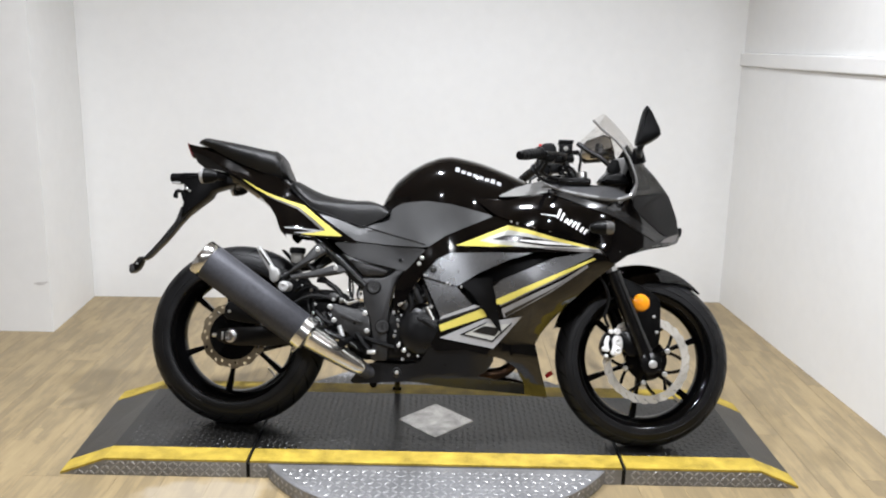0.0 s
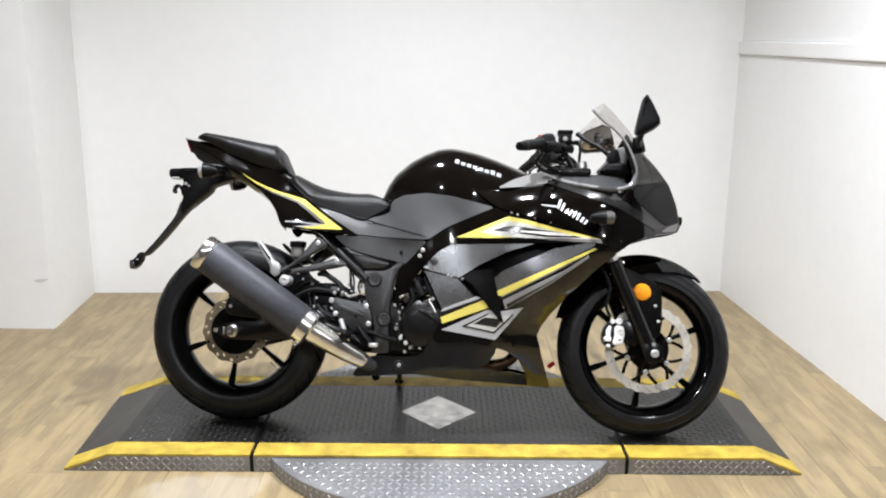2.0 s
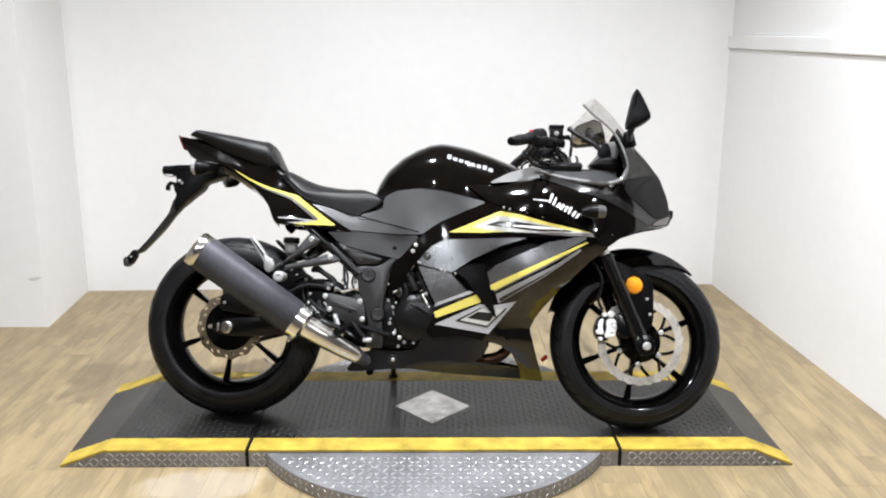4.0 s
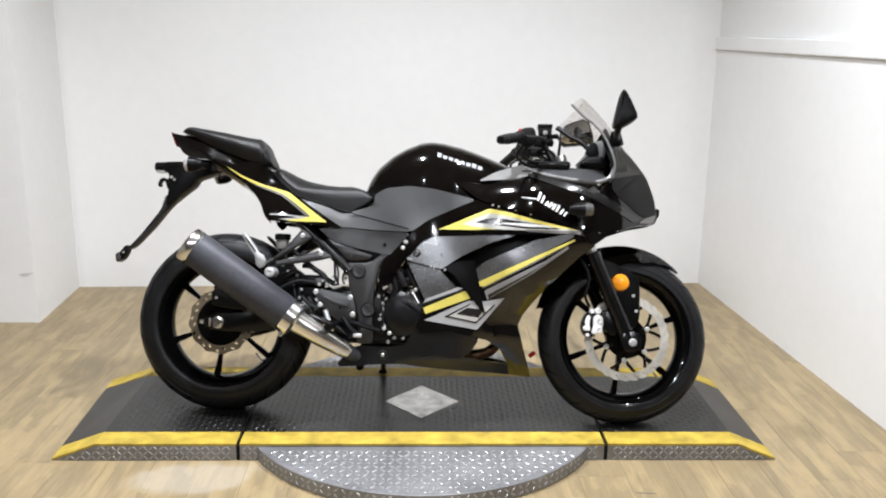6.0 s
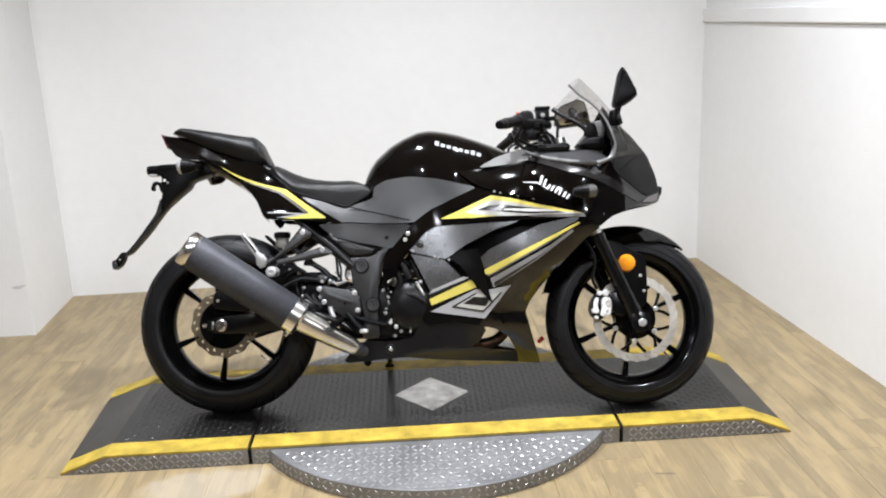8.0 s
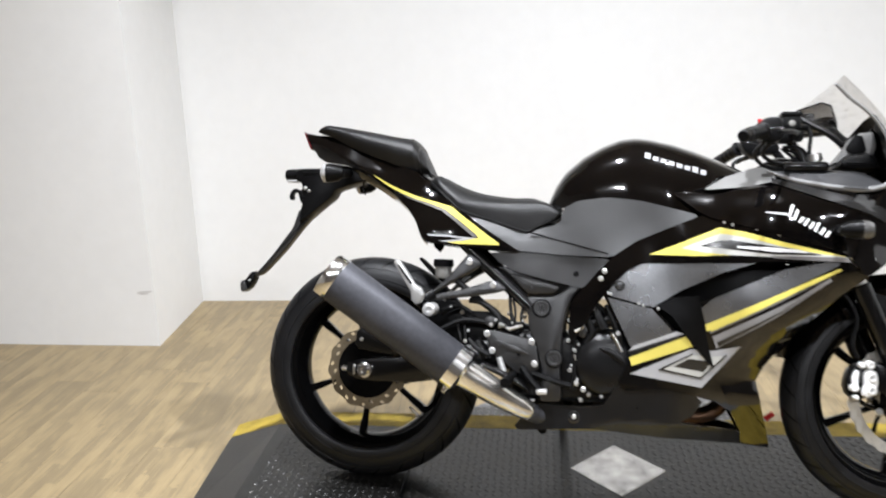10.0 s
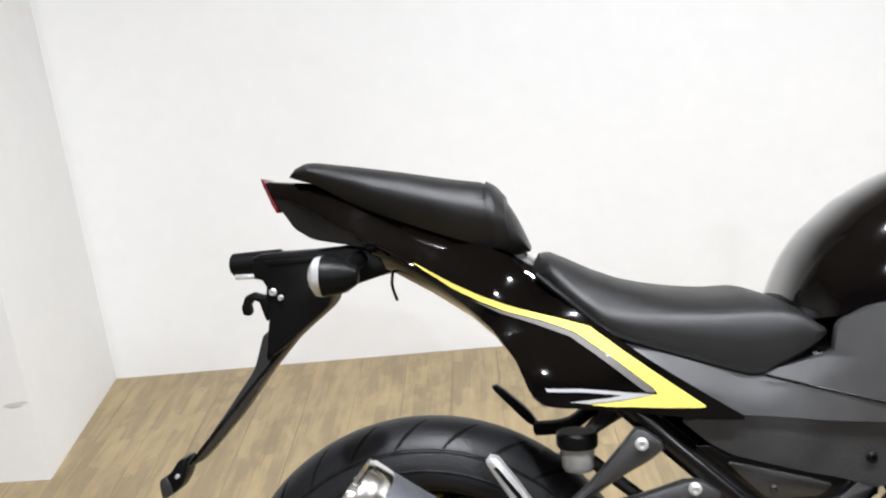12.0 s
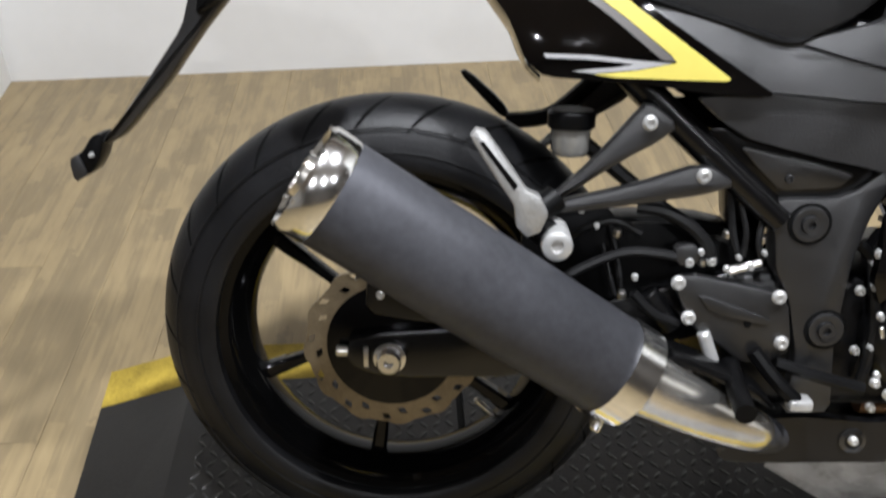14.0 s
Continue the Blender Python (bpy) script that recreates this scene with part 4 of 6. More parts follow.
decal("stripe", [(-0.612, 0.785), (-0.567, 0.768), (-0.519, 0.7542), (-0.479, 0.7393), (-0.435, 0.7083), (-0.388, 0.6712), (-0.384, 0.6659), (-0.396, 0.6665), (-0.408, 0.6755), (-0.448, 0.7075), (-0.486, 0.7350), (-0.530, 0.7515), (-0.575, 0.767)], GREY_DECAL, tail, "grey shadow stripe", body=tail_girth)
decal("stripe", [(-0.520, 0.6723), (-0.473, 0.671), (-0.418, 0.6656), (-0.386, 0.6635), (-0.424, 0.656), (-0.466, 0.652), (-0.490, 0.6545), (-0.440, 0.659), (-0.425, 0.662), (-0.473, 0.6665), (-0.517, 0.668)], SILVER_DECAL, tail, "silver stripe", body=tail_girth)

# number plate holder and rear lamps
holder = part("plate_holder", plate([(-0.925, 0.855), (-0.84, 0.857), (-0.772, 0.862), (-0.716, 0.838), (-0.714, 0.824), (-0.761, 0.811), (-0.81, 0.795), (-0.819, 0.775), (-0.862, 0.741), (-0.888, 0.718), (-0.915, 0.700), (-0.909, 0.744), (-0.903, 0.778), (-0.910, 0.789), (-0.907, 0.807), (-0.913, 0.817), (-0.925, 0.82)], -0.035, 0.035, 0.005, 1, f=0.15), MATTE_BLACK, bike, "matte black number plate holder")
part("rib", plate([(-0.905, 0.845), (-0.80, 0.848), (-0.795, 0.842), (-0.90, 0.838)], -0.0375, -0.034, 0.0012, 0), MATTE_BLACK, holder)
bolt(-0.897, -0.036, 0.800, holder, 0.008)
bolt(-0.886, -0.036, 0.792, holder, 0.006)
part("stalk", plate([(-0.847, 0.764), (-0.875, 0.727), (-0.915, 0.682), (-0.961, 0.622), (-1.023, 0.556), (-1.04, 0.547), (-1.052, 0.551), (-1.035, 0.563), (-0.987, 0.623), (-0.938, 0.688), (-0.921, 0.742)], -0.018, 0.018, 0.006, 1, f=0.12), CAST_GREY, holder)
part("plate_lamp", rod((-0.967, -0.0, 0.8395), (-0.89, 0.0, 0.841), 0.0165, 0.019, 20, 0.003), MATTE_BLACK, holder)
part("lamp_lens", slab(-0.960, -0.930, -0.014, 0.014, 0.8185, 0.826, 0.002), CLEAR_LENS, holder)
part("hook", plate([(-0.949, 0.779), (-0.942, 0.795), (-0.930, 0.800), (-0.918, 0.796), (-0.905, 0.794), (-0.895, 0.760), (-0.913, 0.758), (-0.918, 0.772), (-0.922, 0.785), (-0.930, 0.789), (-0.936, 0.782), (-0.934, 0.772), (-0.938, 0.766), (-0.947, 0.768)], -0.024, -0.010, 0.002, 1, f=0.12), MATTE_BLACK, holder)
end_box = part("end_reflector", plate([(-1.080, 0.534), (-1.074, 0.538), (-1.060, 0.558), (-1.046, 0.560), (-1.050, 0.534), (-1.064, 0.511), (-1.074, 0.508)], -0.019, 0.019, 0.003), MATTE_BLACK, holder, "small black reflector box")
part("lens", plate([(-1.091, 0.528), (-1.079, 0.535), (-1.068, 0.509), (-1.087, 0.498)], -0.022, 0.022, 0.002), CAST_GREY, end_box, "dark flat reflector lens")
bolt(-1.062, -0.020, 0.534, holder, 0.005)
for s in (-1, 1):
    ind = part("rear_indicator", lathe([(0.0, -0.042), (0.011, -0.040), (0.021, -0.025), (0.025, -0.004), (0.026, 0.004)], Matrix.Translation((-0.785, 0.165 * s, 0.828)) @ Matrix.Rotation(math.radians(-90), 4, "Y"), 24), MATTE_BLACK, bike, "black indicator pod with clear lens")
    part("lens", lathe([(0.026, 0.004), (0.0245, 0.013), (0.016, 0.020), (0.0, 0.022)], Matrix.Translation((-0.785, 0.165 * s, 0.828)) @ Matrix.Rotation(math.radians(-90), 4, "Y"), 24), CLEAR_LENS, ind)
    part("stem", rod((-0.77, 0.03 * s, 0.842), (-0.772, 0.15 * s, 0.829), 0.012, 0.010), MATTE_BLACK, ind)
part("cable", tube([(-0.722, -0.04, 0.826), (-0.7245, -0.042, 0.804), (-0.718, -0.042, 0.782)], 0.0022, 6), MATTE_BLACK, bike)

# side covers
cover = both("side_cover", lambda: sheet([(-0.449, 0.753), (-0.34, 0.711), (-0.25, 0.684), (-0.171, 0.706), (-0.165, 0.744), (-0.126, 0.764), (-0.051, 0.773), (0.033, 0.764), (0.177, 0.727), (0.091, 0.694), (0.019, 0.66),
                                          (-0.04, 0.621), (-0.166, 0.624), (-0.294, 0.635), (-0.366, 0.68)], lambda x, z: girth(x, z) - 0.004 - (0.26 * max(0, z - SEAT_LOW(x) + 0.035) if x < -0.175 else 0), 0.02, 1, 0.12), MATTE_GREY, bike, "matte dark grey side cover")
low_cover = both("lower_side_cover", lambda: sheet([(-0.353, 0.626), (-0.294, 0.632), (-0.166, 0.621), (-0.044, 0.617), (-0.079, 0.579), (-0.106, 0.545), (-0.125, 0.541), (-0.168, 0.553), (-0.205, 0.560), (-0.243, 0.569), (-0.293, 0.582), (-0.322, 0.599)],
                                                   lambda x, z: girth(x, z) - 0.014, 0.028, 1, 0.1), CAST_GREY, bike, "matte dark grey lower side cover")
bolt(-0.129, -0.13, 0.577, low_cover, 0.010, MATTE_BLACK)
bolt(-0.242, -0.116, 0.536, low_cover, 0.009, CAST_GREY)

both("cover_recess", lambda: plate([(-0.34, 0.590), (-0.30, 0.592), (-0.23, 0.574), (-0.112, 0.550), (-0.118, 0.520), (-0.17, 0.508), (-0.262, 0.508), (-0.30, 0.555)], -0.112, -0.104, 0.002), FRAME_BLACK, low_cover)
both("inner_cover", lambda: plate([(-0.300, 0.572), (-0.243, 0.560), (-0.205, 0.551), (-0.170, 0.541), (-0.186, 0.526), (-0.250, 0.522), (-0.275, 0.545)], -0.117, -0.112, 0.002, 1, f=0.12), CAST_GREY, low_cover)

part("cover_seam", tube([(x, -girth(x, z) + 0.003, z) for x, z in ((-0.252, 0.682), (-0.2, 0.668), (-0.12, 0.648), (-0.05, 0.630))], 0.0018, 6), FRAME_BLACK, cover)

# frame
part("frame_tube", tube([(-0.43, -0.10, 0.655), (-0.36, -0.108, 0.59), (-0.245, -0.112, 0.487)], 0.0165, 14), FRAME_BLACK, bike, "black painted frame tube")
part("frame_tube", tube([(-0.43, 0.10, 0.655), (-0.36, 0.108, 0.59), (-0.245, 0.112, 0.487)], 0.0165, 14), FRAME_BLACK, bike)
for s in (-1, 1):
    part("main_frame", tube([(-0.15, 0.085 * s, 0.50), (-0.07, 0.085 * s, 0.60), (0.05, 0.10 * s, 0.70), (0.3, 0.06 * s, 0.78), (0.42, 0.03 * s, 0.80)], 0.019, 12), FRAME_BLACK, bike)
    part("seat_rail", tube([(-0.16, 0.09 * s, 0.69), (-0.4, 0.07 * s, 0.73), (-0.75, 0.04 * s, 0.86)], 0.013, 10), FRAME_BLACK, bike)
pivot = both("pivot_plate", lambda: plate([(-0.262, 0.503), (-0.250, 0.514), (-0.190, 0.515), (-0.168, 0.524), (-0.140, 0.548), (-0.112, 0.548), (-0.136, 0.520), (-0.148, 0.491), (-0.160, 0.440), (-0.166, 0.340), (-0.158, 0.249), (-0.216, 0.246), (-0.209, 0.32), (-0.226, 0.393), (-0.246, 0.430), (-0.251, 0.470)], -0.122, -0.085, 0.004, 1, f=0.12), CAST_GREY, bike, "dark grey frame pivot plate")
for x, z in ((-0.215, 0.486), (-0.180, 0.358)):
    part("pivot_cap", lathe([(0.0215, 0), (0.020, 0.004), (0.018, 0.0045), (0.010, 0.0025), (0.0095, 0.007), (0.005, 0.007), (0.0045, 0.002), (0, 0.002)], Matrix.Translation((x, -0.122, z)) @ SIDE, 24), CAST_GREY, pivot)
    # a raised dark ring paints the shade of the recess round the cap
    part("cap_recess", lathe([(0.0245, 0), (0.0245, 0.0012), (0.022, 0.0016), (0.022, 0)], Matrix.Translation((x, -0.1222, z)) @ SIDE, 24, closed=True), GROOVE_SHADE, pivot)

# swinging arm, chain side, shock absorber
for s in (-1, 1):
    arm = part("swingarm", plate([(-0.745, 0.29), (-0.74, 0.33), (-0.55, 0.345), (-0.25, 0.43), (-0.19, 0.42), (-0.19, 0.36), (-0.3, 0.34), (-0.52, 0.275), (-0.70, 0.272)], 0.083 * s - 0.013, 0.083 * s + 0.013, 0.006), FRAME_BLACK, bike, "black steel swinging arm")
    if s < 0:
        part("axle_nut", lathe([(0.02, 0), (0.02, 0.005), (0.0155, 0.006), (0.0155, 0.018), (0.013, 0.021), (0.006, 0.021), (0.005, 0.014), (0, 0.014)], Matrix.Translation((-0.69, -0.098, 0.303)) @ SIDE, 6 * 4), CHROME, arm)
        part("adjuster", rod((-0.758, -0.083, 0.303), (-0.735, -0.083, 0.303), 0.007), STEEL, arm)
        part("adjuster_plate", slab(-0.722, -0.716, -0.102, -0.096, 0.29, 0.316, 0.001), STEEL, arm)
part("chain", tube([(-0.69, 0.06, 0.235), (-0.45, 0.06, 0.30), (-0.2, 0.06, 0.34)], 0.008, 8), ENGINE, bike, "drive chain")
part("sprocket", lathe([(0.03, -0.004), (0.07, -0.004), (0.074, 0), (0.07, 0.004), (0.03, 0.004)], Matrix.Translation((-0.69, 0.06, 0.305)) @ SIDE, 38, closed=True), STEEL, rear_wheel)
cal = part("rear_caliper", plate([(-0.72, 0.36), (-0.715, 0.415), (-0.68, 0.42), (-0.60, 0.385), (-0.60, 0.345), (-0.66, 0.35)], -0.10, -0.05, 0.006), ENGINE, bike, "black rear brake caliper")
bolt(-0.70, -0.10, 0.385, cal, 0.008)
part("caliper_pin", rod((-0.705, -0.075, 0.415), (-0.705, -0.075, 0.44), 0.011), ENGINE, cal)
part("shock_absorber", rod((-0.20, 0, 0.36), (-0.24, 0, 0.60), 0.034, 0.034, 20), FRAME_BLACK, bike, "black rear shock absorber")

# silencer and pipe
A, B = Vector((-0.762, -0.225, 0.562)), Vector((-0.413, -0.178, 0.320))
axis, length = between(A, B)
oval = Matrix.Diagonal((0.95, 1.03, 1, 1))


def sleeve(points, seg=48):
    return lathe(points, axis @ oval, seg)


silencer = part("silencer", sleeve([(0.05, 0.028), (0.056, 0.03), (0.0575, 0.034), (0.0575, length * 0.55), (0.0565, length - 0.02), (0.052, length - 0.012)]), MUFFLER, bike, "satin grey oval silencer with polished end cap")
part("end_cap", sleeve([(0.050, 0.005), (0.0545, 0.0), (0.0585, 0.006), (0.0588, 0.031), (0.0565, 0.035)]), CHROME, silencer, "polished chrome end cap")
part("end_plate", sleeve([(0, 0.03), (0.016, 0.03), (0.018, -0.004), (0.023, -0.004), (0.025, 0.008), (0.051, 0.006)]), PIPE, silencer, "dull steel end plate with outlet")
part("clamp_ring", sleeve([(0.052, length - 0.034), (0.0590, length - 0.032), (0.0590, length + 0.001), (0.05, length + 0.008), (0.035, length + 0.012)]), CHROME, silencer, "polished clamp ring")
for k in range(6):
    a = math.radians(60 * k + 15)
    p = axis @ Vector((0.053 * math.cos(a), 0.055 * math.sin(a), 0.002))
    q = axis @ Vector((0.053 * math.cos(a), 0.055 * math.sin(a), -0.002))
    part("rivet", rod(p, q, 0.0035, 0.0025, 8), STEEL, silencer)
for a in (-1.9, -1.2):
    p = axis @ Vector((0.058 * math.cos(a), 0.060 * math.sin(a), length - 0.008))
    q = axis @ Vector((0.070 * math.cos(a), 0.072 * math.sin(a), length - 0.008))
    part("clamp_bolt", rod(p, q, 0.007), CHROME, silencer)
pipe = part("exhaust_pipe", tube([B, (-0.328, -0.155, 0.270), (-0.262, -0.130, 0.232), (-0.240, -0.118, 0.218)], lambda q: 0.041 - 0.017 * q ** 0.85, 20), PIPE, bike, "tapering heat-stained steel exhaust pipe")
part("joint", tube([(-0.262, -0.130, 0.232), (-0.238, -0.117, 0.217), (-0.20, -0.085, 0.20)], lambda q: 0.0265 - 0.004 * q, 18), MUFFLER, pipe, "dull steel pipe collar")
part("oil_drain", lathe([(0.012, -0.02), (0.012, 0.004), (0.009, 0.007), (0, 0.007)], Matrix.Translation((-0.21, -0.06, 0.165)) @ SIDE, 18), MATTE_BLACK, bike)
part("heat_shield", plate([(-0.372, 0.335), (-0.33, 0.318), (-0.275, 0.292), (-0.235, 0.270), (-0.26, 0.30), (-0.31, 0.325), (-0.36, 0.345)], -0.165, -0.12, 0.004, 1), FRAME_BLACK, pipe)

# footrests and hangers
hanger = both("footrest_hanger", lambda: plate([(-0.406, 0.624), (-0.371, 0.597), (-0.395, 0.578), (-0.426, 0.561), (-0.49, 0.518), (-0.512, 0.506), (-0.505, 0.518), (-0.463, 0.557), (-0.424, 0.604)], -0.138, -0.118, 0.005), CAST_GREY, bike, "dark grey cast footrest hanger")
part("hanger_arm", plate([(-0.338, 0.557), (-0.302, 0.532), (-0.336, 0.521), (-0.388, 0.512), (-0.48, 0.499), (-0.514, 0.498), (-0.512, 0.508), (-0.415, 0.531)], -0.136, -0.116, 0.005), CAST_GREY, hanger)
part("hanger_end", tube([(-0.50, -0.128, 0.515), (-0.525, -0.145, 0.495), (-0.51, -0.16, 0.482)], 0.016, 12), MATTE_BLACK, hanger)
bolt(-0.404, -0.139, 0.601, hanger, 0.012)
bolt(-0.341, -0.137, 0.543, hanger, 0.012)
peg = part("pillion_footrest", plate([(-0.596, 0.594), (-0.590, 0.602), (-0.580, 0.600), (-0.556, 0.568), (-0.536, 0.538), (-0.522, 0.532), (-0.512, 0.512), (-0.520, 0.492), (-0.534, 0.486), (-0.546, 0.498), (-0.549, 0.522), (-0.572, 0.556)], -0.187, -0.170, 0.003, 1, f=0.10), ALLOY, bike, "folded bare alloy pillion footrest")
# the footrest's slot: its dark inside is a thin black plate laid on top
part("slot_shade", plate([(-0.586, 0.588), (-0.582, 0.590), (-0.545, 0.543), (-0.549, 0.538)], -0.188, -0.185, 0.001, 0), MATTE_BLACK, peg)
part("peg_boss", lathe([(0.0175, -0.05), (0.0175, 0), (0.016, 0.003), (0.012, 0.0045), (0.007, 0.0045), (0.006, 0.002), (0, 0.002)], Matrix.Translation((-0.501, -0.178, 0.475)) @ SIDE, 24), BRIGHT, peg)
part("far_hanger", tube([(-0.42, 0.12, 0.62), (-0.48, 0.15, 0.56), (-0.54, 0.175, 0.545)], 0.012, 10), MATTE_BLACK, bike)
part("pillion_footrest", plate([(-0.612, 0.612), (-0.60, 0.616), (-0.55, 0.572), (-0.535, 0.548), (-0.55, 0.548), (-0.572, 0.570)], 0.18, 0.20, 0.004), MATTE_BLACK, bike, "black folded pillion footrest")
heel = part("heel_guard", plate([(-0.360, 0.412), (-0.348, 0.427), (-0.275, 0.412), (-0.228, 0.400), (-0.216, 0.332), (-0.236, 0.317), (-0.273, 0.314), (-0.302, 0.338), (-0.336, 0.360)], -0.126, -0.112, 0.004), CAST_GREY, bike, "dark cast footrest bracket with bolts")
part("rib", plate([(-0.335, 0.405), (-0.245, 0.372), (-0.25, 0.364), (-0.315, 0.378)], -0.129, -0.125, 0.0015), CAST_GREY, heel)
# the slot is not cut: a dark plate paints its shade
part("slot", plate([(-0.276, 0.377), (-0.266, 0.377), (-0.268, 0.360), (-0.276, 0.362)], -0.1275, -0.1255, 0.0005), GROOVE_SHADE, heel)
for x, z in ((-0.355, 0.415), (-0.340, 0.372), (-0.239, 0.399), (-0.230, 0.342)):
    bolt(x, -0.127, z, heel, 0.0125)
part("footrest", tube([(-0.285, -0.12, 0.31), (-0.29, -0.17, 0.305), (-0.295, -0.225, 0.302)], 0.012, 12), MATTE_BLACK, bike, "rubber-covered rider footrest")
pedal = part("brake_pedal", tube([(-0.262, -0.128, 0.332), (-0.235, -0.142, 0.300), (-0.212, -0.147, 0.278)], 0.009, 8), MATTE_BLACK, bike, "dark brake pedal with bare alloy tip")
part("pedal_arm", tube([(-0.235, -0.130, 0.318), (-0.19, -0.138, 0.306), (-0.135, -0.142, 0.292)], 0.008, 8), MATTE_BLACK, pedal)
part("pedal_tip", slab(-0.222, -0.194, -0.158, -0.135, 0.268, 0.282, 0.004), BRIGHT, pedal)
part("return_rod", rod((-0.322, -0.128, 0.355), (-0.308, -0.13, 0.318), 0.008), BRIGHT, heel)
part("reservoir", lathe([(0.0, 0), (0.019, 0), (0.022, 0.006), (0.0225, 0.032), (0, 0.032)], Matrix.Translation((-0.482, -0.09, 0.556)), 24), BROWN_FLUID, bike, "cloudy brake fluid reservoir with black cap")
part("reservoir_cap", lathe([(0.0, 0), (0.026, 0), (0.027, 0.003), (0.027, 0.017), (0.024, 0.020), (0, 0.020)], Matrix.Translation((-0.482, -0.09, 0.587)), 24), MATTE_BLACK, bike)
for pts, r in ((((-0.47, -0.09, 0.572), (-0.42, -0.085, 0.53), (-0.375, -0.09, 0.495), (-0.335, -0.095, 0.468), (-0.315, -0.10, 0.435)), 0.009),
               (((-0.49, -0.12, 0.415), (-0.446, -0.12, 0.439), (-0.408, -0.12, 0.45), (-0.357, -0.12, 0.445)), 0.006),
               (((-0.43, -0.08, 0.47), (-0.42, -0.09, 0.43), (-0.415, -0.10, 0.39)), 0.004),
               (((-0.30, -0.10, 0.52), (-0.295, -0.11, 0.47), (-0.285, -0.115, 0.44)), 0.005)):
    part("hose", tube(pts, r, 8), HOSE, bike, "black rubber hose")
for x, z in ((-0.415, 0.392), (-0.425, 0.468), (-0.30, 0.468), (-0.26, 0.475), (-0.26, 0.462), (-0.313, 0.436), (-0.325, 0.434)):
    part("hose_clip", rod((x, -0.105, z - 0.004), (x, -0.108, z + 0.005), 0.006, 0.005, 10), STEEL, bike)
part("inner_guard", plate([(-0.53, 0.495), (-0.44, 0.498), (-0.417, 0.471), (-0.381, 0.472), (-0.335, 0.470), (-0.30, 0.452), (-0.258, 0.428), (-0.235, 0.36), (-0.50, 0.33), (-0.535, 0.42)], -0.080, -0.073, 0.002), MATTE_BLACK, bike, "matte black inner mudguard")
part("battery_box", plate([(-0.50, 0.36), (-0.47, 0.425), (-0.40, 0.440), (-0.30, 0.440), (-0.235, 0.425), (-0.22, 0.30), (-0.40, 0.30)], 0.055, 0.11, 0.008), MATTE_BLACK, bike, "black plastic box behind the frame")
# fittings in front of the rear wheel
for x, z, r in ((-0.345, 0.440, 0.009), (-0.333, 0.452, 0.006), (-0.320, 0.441, 0.008), (-0.302, 0.432, 0.006), (-0.276, 0.436, 0.007), (-0.262, 0.452, 0.005), (-0.290, 0.446, 0.005), (-0.405, 0.421, 0.006), (-0.470, 0.500, 0.006), (-0.452, 0.482, 0.005)):
    bolt(x, -0.125, z, bike, r)
for pts, r in ((((-0.405, -0.11, 0.500), (-0.375, -0.118, 0.497), (-0.345, -0.12, 0.480), (-0.325, -0.12, 0.458), (-0.322, -0.12, 0.445)), 0.0075),
               (((-0.290, -0.11, 0.505), (-0.283, -0.118, 0.475), (-0.284, -0.12, 0.446)), 0.0035),
               (((-0.262, -0.11, 0.49), (-0.268, -0.12, 0.462), (-0.262, -0.12, 0.442)), 0.004),
               (((-0.44, -0.10, 0.452), (-0.432, -0.112, 0.42), (-0.425, -0.115, 0.395)), 0.003),
               (((-0.48, -0.10, 0.46), (-0.46, -0.11, 0.475), (-0.43, -0.115, 0.485), (-0.40, -0.115, 0.470)), 0.005),
               (((-0.35, -0.115, 0.36), (-0.38, -0.12, 0.375), (-0.405, -0.12, 0.40)), 0.006)):
    part("hose", tube(pts, r, 8), HOSE, bike, "black rubber hose")
part("clamp", plate([(-0.362, 0.458), (-0.340, 0.462), (-0.330, 0.446), (-0.342, 0.432), (-0.360, 0.438)], -0.126, -0.108, 0.003, 1), CAST_GREY, bike)
part("banjo", rod((-0.300, -0.122, 0.428), (-0.262, -0.122, 0.440), 0.0055, 0.004, 10), STEEL, bike)
part("brake_cylinder", rod((-0.352, -0.105, 0.352), (-0.385, -0.105, 0.395), 0.014, 0.012, 14), ENGINE, bike)
part("spring", tube([(-0.335 - 0.004 * math.sin(k * 1.57), -0.118 - 0.004 * math.cos(k * 1.57), 0.425 - 0.0045 * k) for k in range(14)], 0.0016, 6, steps=3), STEEL, bike)

# engine
engine = part("engine", slab(-0.30, 0.10, -0.105, 0.105, 0.246, 0.42, 0.02, seg=3), ENGINE, bike, "black painted engine with round clutch cover")
part("cylinder", slab(-0.02, 0.19, -0.09, 0.09, 0.40, 0.60, 0.012), ENGINE, engine)
for k in range(5):
    part("fin", slab(-0.035, 0.20, -0.10, 0.10, 0.425 + 0.026 * k, 0.433 + 0.026 * k, 0.002), ENGINE, engine)
clutch = part("clutch_cover", lathe([(0.088, 0), (0.087, 0.018), (0.080, 0.030), (0.070, 0.039), (0.05, 0.047), (0.03, 0.05), (0, 0.051)], Matrix.Translation((-0.048, -0.10, 0.352)) @ SIDE, 40), ENGINE, engine, "domed black clutch cover")
for k in range(4):
    a = math.radians(160 + 51.4 * k)
    bolt(-0.048 + 0.084 * math.cos(a), -0.138, 0.352 + 0.084 * math.sin(a), clutch, 0.006)
part("pump_cover", lathe([(0.035, 0), (0.035, 0.02), (0.03, 0.026), (0, 0.028)], Matrix.Translation((-0.105, -0.10, 0.45)) @ SIDE, 24), ENGINE, engine)
part("starter", rod((-0.13, -0.11, 0.44), (-0.02, -0.11, 0.47), 0.022), ENGINE, engine)
